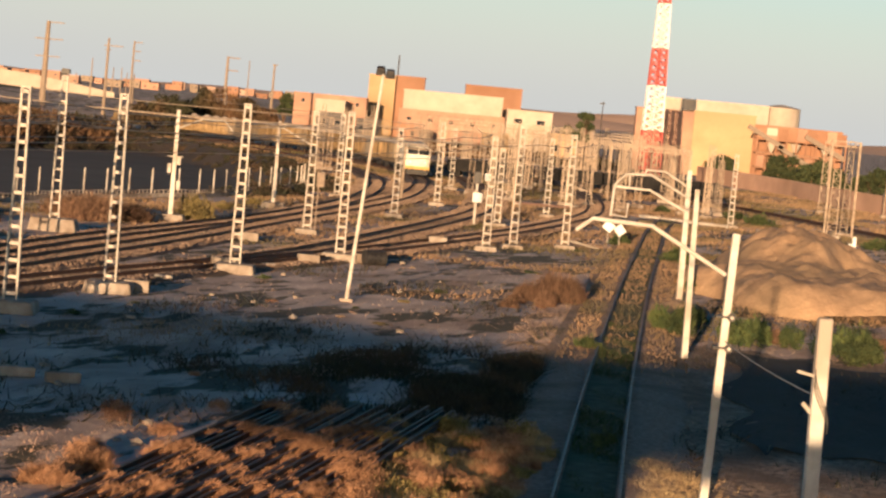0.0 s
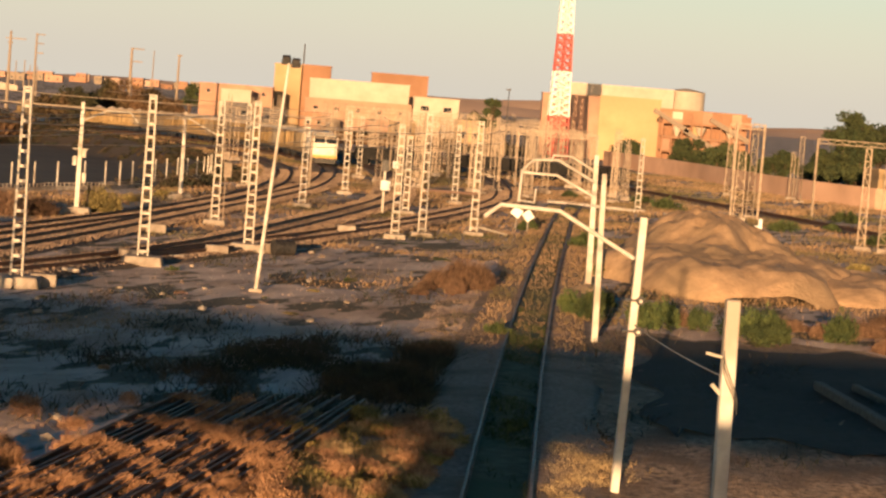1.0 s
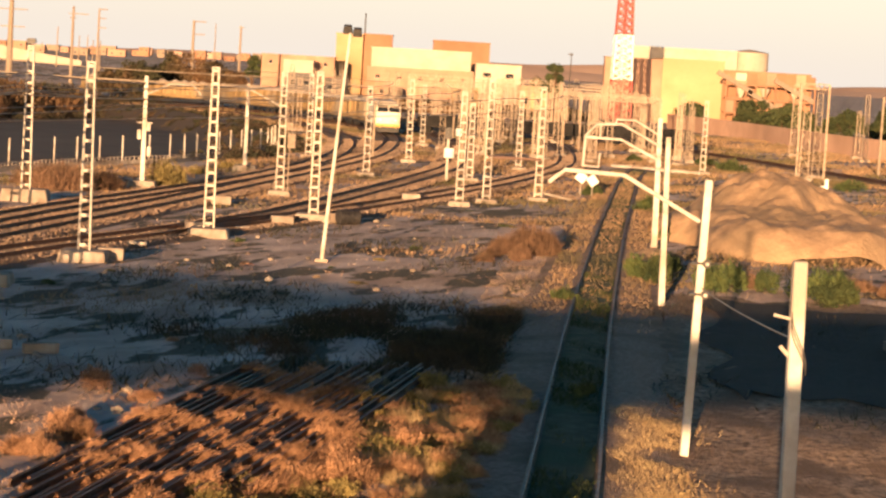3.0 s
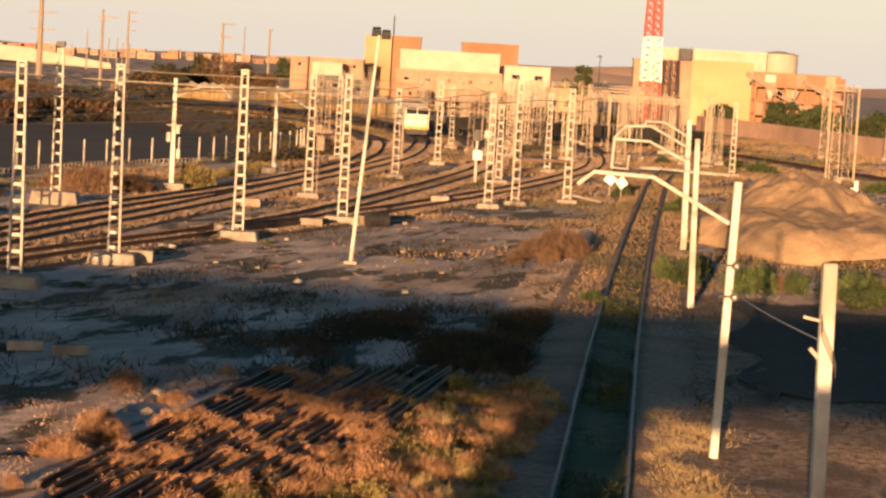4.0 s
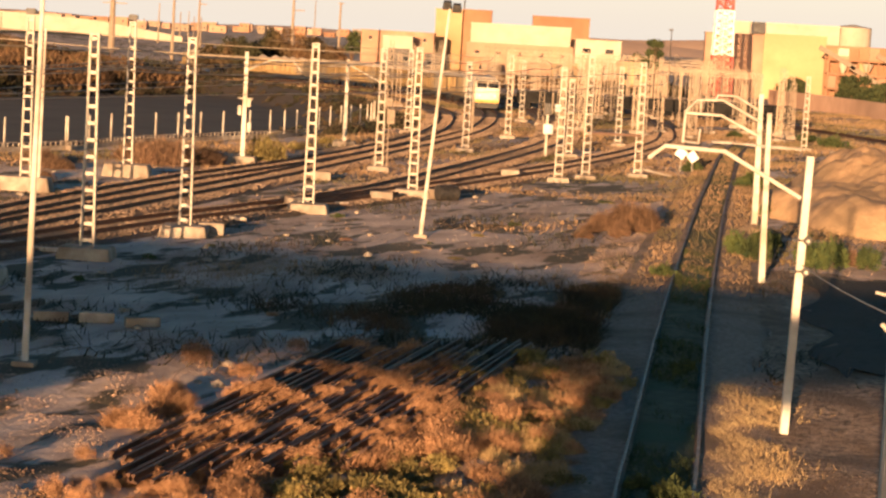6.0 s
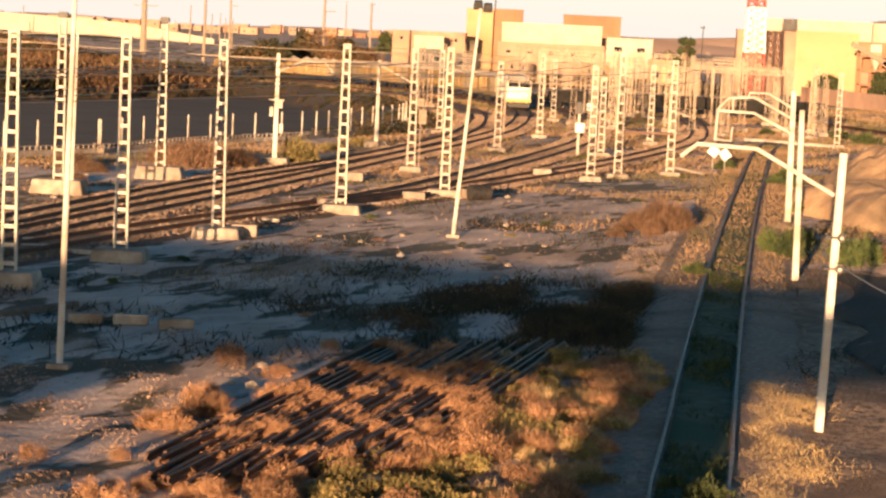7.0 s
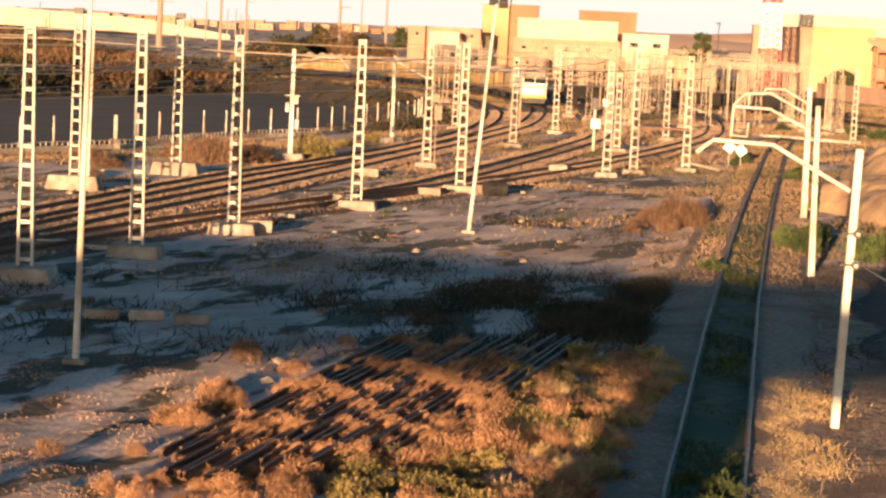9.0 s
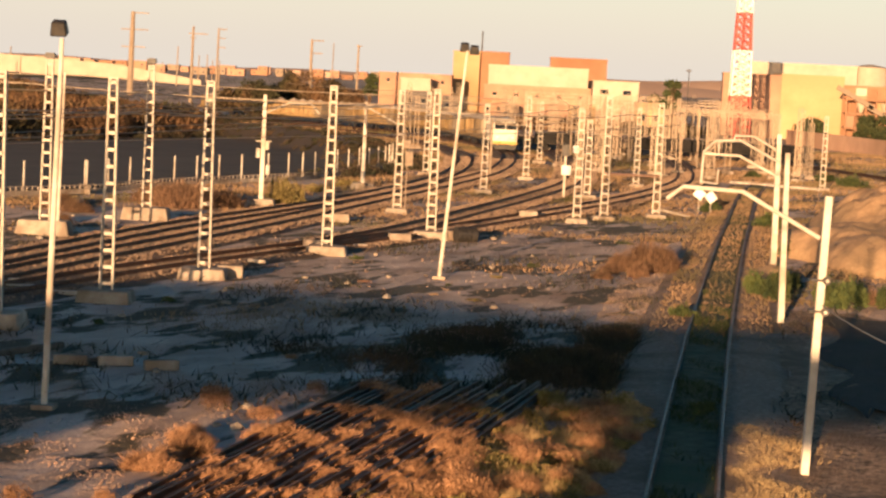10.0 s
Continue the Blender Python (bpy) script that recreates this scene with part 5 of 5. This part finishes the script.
tagged(new("field", pydata("field", np.stack([gu, gv, soil(gu, gv) + 0.15], -1).reshape(-1, 3), f, M_FIELD, True)), "green cultivated field before the pale wall", "field", kind="structure")
# pink boundary wall on the right
bm = bmesh.new()
WR = [(46, 372), (51.6, 338), (54.0, 318), (56.2, 282), (59.5, 262), (64.0, 249), (76, 238), (90, 225)]
for a, b in zip(WR[:-1], WR[1:]):
    a, b = Vector((*a, 1.1)), Vector((*b, 1.1))
    bar(bm, a, b, 2.9, 0.3)
tagged(new("wall_east", mesh_of("wall_east", bm, M_SALMON)), "pink rendered boundary wall of the yard", "wall", kind="structure")

# distant hills
for k, (x0, x1, yb, h) in enumerate(((-900, 500, 2600, 22), (-200, 1100, 3000, 34), (300, 1500, 2700, 16))):
    n = 80
    X = np.linspace(x0, x1, n)
    Z = h * (0.6 + 0.25 * np.sin(X * 0.006 + k) + 0.15 * np.sin(X * 0.017 + 2 * k)) * np.sin(np.linspace(0.15, np.pi - 0.15, n))
    v = [(a, yb, -5.0) for a in X] + [(a, yb + 60, b) for a, b in zip(X, Z)] + [(a, yb + 500, -5.0) for a in X]
    f = [(r * n + i, r * n + i + 1, (r + 1) * n + i + 1, (r + 1) * n + i) for r in range(2) for i in range(n - 1)]
    tagged(new("backdrop", pydata("backdrop", v, f, M_HAZE, True)), "low hazy hills on the horizon", "hills", kind="structure")


# ---- red and white lattice mast ----
tw = thing("radio_tower", "red and white banded lattice tower beside the storage hall", "tower", (37.4, 374, 0))
zs = np.linspace(0, 44, 34)
hw = lambda z: 1.95 - 1.05 * min(z / 32, 1.0)
for i, (za, zb) in enumerate(zip(zs[:-1], zs[1:])):
    zm = (za + zb) / 2
    colour = M_RED if (zm < 7.8 or 15.9 < zm < 23 or zm > 30.3) else M_WHITE
    a, b = hw(za), hw(zb)
    cs = [(-1, -1), (1, -1), (1, 1), (-1, 1)]
    for k in range(4):
        (sx, sy), (tx, ty) = cs[k], cs[(k + 1) % 4]
        for nm, p0, p1, th in (("leg", (sx * a, sy * a, za), (sx * b, sy * b, zb), 0.3), ("brace", (sx * a, sy * a, za), (tx * b, ty * b, zb), 0.2),
                               ("brace", (tx * a, ty * a, za), (sx * b, sy * b, zb), 0.2), ("ring", (sx * b, sy * b, zb), (tx * b, ty * b, zb), 0.15)):
            bm = bmesh.new()
            bar(bm, p0, p1, th)
            part(nm, bm, colour, tw)
    bm = bmesh.new()
    bar(bm, (0, 0, za), (0, 0, zb), 0.55, n=8)
    part("cable_duct", bm, colour, tw)


# ---- utility poles beyond the fence ----
def utility(x, y, h, arms, w=0.4, material=M_WOOD, label="weathered wooden power pole with cross arms"):
    z0 = float(soil(x, y))
    m = thing("power_pole", label, "power pole", (x, y, z0), 0, "power poles")
    h, arms = h - z0, [(z - z0, l0, l1) for z, l0, l1 in arms]
    bm = bmesh.new()
    bar(bm, (0, 0, -0.3), (0.1, 0, h), (w, w * 0.6), (w, w * 0.6), n=8)
    part("shaft", bm, material, m)
    for z, l0, l1 in arms:
        bm = bmesh.new()
        bar(bm, (l0, 0, z), (l1, 0, z), 0.2)
        part("cross_arm", bm, material, m)
    return m


utility(-76.5, 400, 18.2, [(18.0, -0.1, 3.2), (14.8, -2.2, 3.1), (11.5, -1.9, 2.7)], 1.3, M_WOOD, "stout brown concrete power pole with arms")
utility(-60.2, 402, 15.9, [(15.7, 0, 1.7), (14.0, -0.1, 1.5), (12.2, 0, 1.5)], 0.55, M_WOOD)
utility(-41.9, 400, 14.6, [(14.4, 0, 2.4), (12.0, 0, 2.2)], 0.75, M_WOOD)
utility(-33.1, 402, 14.0, [(13.8, -0.3, 0.7)], 0.6, M_WOOD)
utility(-65.1, 402, 16.0, [(14.6, -0.8, 3.0), (13.8, -0.5, 0.6)], 0.7, M_WOOD)
utility(-38.2, 405, 14.3, [], 0.3)
for k in range(9):
    utility(tr_.uniform(-140, -40), tr_.uniform(420, 600), tr_.uniform(8, 13), [(8.0, -0.8, 0.8)] if k % 2 else [], 0.4)
utility(-10.6, 452, 19.0, [], 0.5, M_DARK, "thin dark antenna mast beside the orange block")
utility(25.6, 340, 12.0, [(11.7, -0.4, 0.4)], 0.25, M_DARK, "thin dark mast with a small box")


# ---- far yard masts and portal beams ----
def x_mast(w, h):
    """A square mast with crossed bracing, as one mesh."""
    bm = bmesh.new()
    for s in (-1, 1):
        bar(bm, (s * w / 2, 0, 0), (s * w / 2 * 0.7, 0, h), 0.085)
    n = int(h / 0.75)
    for i in range(n):
        a, b = h * i / n, h * (i + 1) / n
        wa, wb = w / 2 * (1 - 0.3 * a / h), w / 2 * (1 - 0.3 * b / h)
        s = 1 if i % 2 else -1
        bar(bm, (s * wa, 0, a), (-s * wb, 0, b), 0.05)
        bar(bm, (-wb, 0, b), (wb, 0, b), 0.05)
    return bm


FAR = [mesh_of("x_mast", x_mast(w, h), M_YARD) for w, h in ((0.7, 7.5), (0.6, 6.5), (0.9, 9.0))]
bm = bmesh.new()
box(bm, (0, 0, 0.1), (1.4, 1.2, 0.5), taper=0.85)
ME_FOOT = mesh_of("footing", bm, M_CONC)


def far_mast(x, y, k, h=None):
    m = thing("yard_mast", "pale lattice mast in the station yard", "mast", (x, y, float(soil(x, y))), 0, "yard masts")
    p = part("frame", FAR[k], None, m)
    if h:
        p.scale = (1, 1, h / (7.5, 6.5, 9.0)[k])
    part("footing", ME_FOOT, None, m)
    return m


for x, y, k, h in ((47.8, 259, 2, 9), (36.55, 192, 2, 6.4), (39.0, 199, 0, 9.1), (56.4, 262, 1, 6.1), (55.6, 254, 0, 8.2), (39.6, 157.4, 1, 7.8), (40.9, 155.6, 2, 7.9), (59, 213, 0, 11.2), (27.0, 232, 1, 6.5), (20.9, 262, 1, 7.0)):
    far_mast(x, y, k, h)
fr = random.Random(3)
for _ in range(125):
    y = fr.uniform(205, 405)
    x = fr.uniform(-16, 33) * (0.35 + y / 420) + 1.0
    if abs(x - np.interp(y, LINES["main_b"][:, 1], LINES["main_b"][:, 0])) < 3.2 or (y < 280 and -9 < x < 3):
        continue
    far_mast(x, y, fr.choice((0, 1, 1)), fr.uniform(5.2, 8.0))


def portal(x0, x1, y, z, label="pale steel portal beam between two masts"):
    bm = bmesh.new()
    for dz in (0, 0.45):
        bar(bm, (x0, y, z + dz), (x1, y, z + dz), 0.09)
    n = max(2, int((x1 - x0) / 0.7))
    for i in range(n):
        a, b = x0 + (x1 - x0) * i / n, x0 + (x1 - x0) * (i + 1) / n
        bar(bm, (a, y, z + (0.45 if i % 2 else 0)), (b, y, z + (0 if i % 2 else 0.45)), 0.06)
    for xx in (x0, x1):
        bar(bm, (xx, y, -0.2), (xx, y, z + 0.5), 0.2)
    return tagged(new("portal_frame", mesh_of("portal_frame", bm, M_YARD)), label, "portal frame", "portal frames")


portal(36.6, 39.2, 196, 8.5)
portal(48.2, 59.0, 213, 7.6)
for _ in range(26):
    y = fr.uniform(235, 405)
    x = fr.uniform(-6, 26) * (0.4 + y / 500) + 3
    portal(x, x + fr.uniform(5, 11), y, fr.uniform(4.8, 7.0))
portal(-3.1, 4.9, 188, 4.7)


# dark wagons standing in the yard behind the locomotive
def dark_wagon(x, y, rz):
    w = thing("flat_wagon", "dark low wagon standing in the yard", "wagon", (x, y, 0.2), rz, "yard wagons")
    bm = bmesh.new()
    box(bm, (0, 0, 1.5), (11.0, 2.6, 1.5), taper=0.96)
    part("body", bm, M_SOOT, w)
    for s in (-4, 4):
        bm = bmesh.new()
        bar(bm, (s, -0.8, 0.4), (s, 0.8, 0.4), 0.85, n=12)
        part("wheel_set", bm, M_SOOT, w)
    return w


dw = dark_wagon(6.5, 263, -8)
for k in range(1, 3):
    copy_thing(dw, pose(6.5 + 11.6 * k, 263 - 1.7 * k, 0.2, 0, 0, -8))


# ---- small things in the yard ----
def drum(x, y, rz):
    d = thing("oil_drum", "dark dented steel drum lying by a footing", "drum", (x, y, float(soil(x, y)) + 0.38), rz)
    bm = bmesh.new()
    bar(bm, (-0.55, 0, 0), (0.55, 0, 0), 0.84, n=22)
    part("shell", bm, M_DARK, d)
    for k in (-0.54, -0.18, 0.18, 0.54):
        bm = bmesh.new()
        bar(bm, (k - 0.025, 0, 0), (k + 0.025, 0, 0), 0.9, n=22)
        part("hoop", bm, M_DARK, d)
    return d


drum(-2.95, 111.3, 25)


def lying(name, p0, p1, w, material, label, category):
    bm = bmesh.new()
    bar(bm, p0, p1, w, n=8)
    return tagged(new(name, mesh_of(name, bm, material)), label, category)


lying("barrier_bar", (5.3, 135.5, 2.95), (8.95, 140.2, 2.75), 0.16, M_PINK, "pale orange bar fixed between two masts", "bar")
lying("old_pipe", (9.3, 140.4, 0.5), (11.3, 141.6, 0.08), 0.16, M_PALE, "pale pipe leaning by a mast", "pipe")
lying("old_pipe", (19.6, 199.5, 0.1), (27.2, 193.2, 0.1), 0.3, M_PALE, "long pale pipe lying on the soil", "pipe")
for x, y, rz, ln in ((-18.4, 77.2, 12, 1.6), (-16.6, 76.0, -4, 1.3), (-19.6, 79.2, 20, 0.9), (-13.6, 86.6, 15, 1.1), (-8.0, 104.0, 10, 0.7), (-11.7, 92.5, 5, 0.8)):
    bm = bmesh.new()
    box(bm, (0, 0, 0.08), (ln, 0.28, 0.16))
    bmesh.ops.bevel(bm, geom=bm.edges[:], offset=0.02, segments=1, affect="EDGES")
    ob = new("scrap_plank", mesh_of("scrap_plank", bm, M_PALE))
    ob.matrix_basis = pose(x, y, float(soil(x, y)) + 0.06, 0, 0, rz)
    tagged(ob, "pale scrap plank lying near the track", "plank", "scrap planks")
st = random.Random(14)
for k in range(40):
    y = st.uniform(45, 130)
    x = st.uniform(-0.24, 0.02) * y
    bm = bmesh.new()
    bmesh.ops.create_icosphere(bm, subdivisions=1, radius=st.uniform(0.08, 0.22))
    for v_ in bm.verts:
        v_.co *= st.uniform(0.75, 1.2)
        v_.co.z *= 0.6
    ob = new("stone", mesh_of("stone", bm, M_CONC))
    ob.matrix_basis = pose(x, y, float(soil(x, y)) + 0.04, 0, 0, st.uniform(0, 360))
    tagged(ob, "loose pale stone on the sandy ground", "stone", "loose stones")
for x, y in ((35.5, 176.0), (24.0, 150.0), (33.0, 165.0)):
    bm = bmesh.new()
    bar(bm, (0, 0, -0.2), (0, 0, 1.0), 0.3)
    ob = new("marker_stake", mesh_of("marker_stake", bm, M_WHITE))
    ob.matrix_basis = pose(x, y, float(soil(x, y)))
    tagged(ob, "short white marker stake in the grass", "stake", "marker stakes")

# equipment boxes on one siding mast
cab = thing("switch_cabinet", "brown switch boxes strapped to a siding mast", "cabinet", (-7.42, 131.8, 0))
for nm, c, s in (("upper_box", (0, 0, 4.3), (0.4, 0.35, 0.5)), ("lower_box", (0.12, 0, 3.4), (0.5, 0.4, 0.9)), ("conduit", (0.0, 0, 1.6), (0.08, 0.08, 2.9)), ("strap", (-0.25, 0, 3.9), (0.5, 0.3, 0.06))):
    bm = bmesh.new()
    box(bm, c, s)
    bmesh.ops.bevel(bm, geom=bm.edges[:], offset=0.02, segments=1, affect="EDGES")
    part(nm, bm, M_WOOD, cab)

# dark bush masses and yard shrubs on the far side
for x, y, s in ((32, 205, 2.6), (38, 178, 2.2), (46, 172, 2.4), (43, 166, 1.8), (50, 205, 2.6), (30.5, 214, 2.0), (23.5, 216, 1.6), (44, 186, 1.5)):
    bush("green", x, y, s, s * 0.8)
for x, y, s in ((26.0, 140, 2.2), (33, 131, 2.0), (36, 128, 1.8), (30, 118, 2.2), (33, 112, 1.6), (-13.5, 160.5, 1.8), (-15, 150, 1.6)):
    bush("olive", x, y, s, s * 0.9)
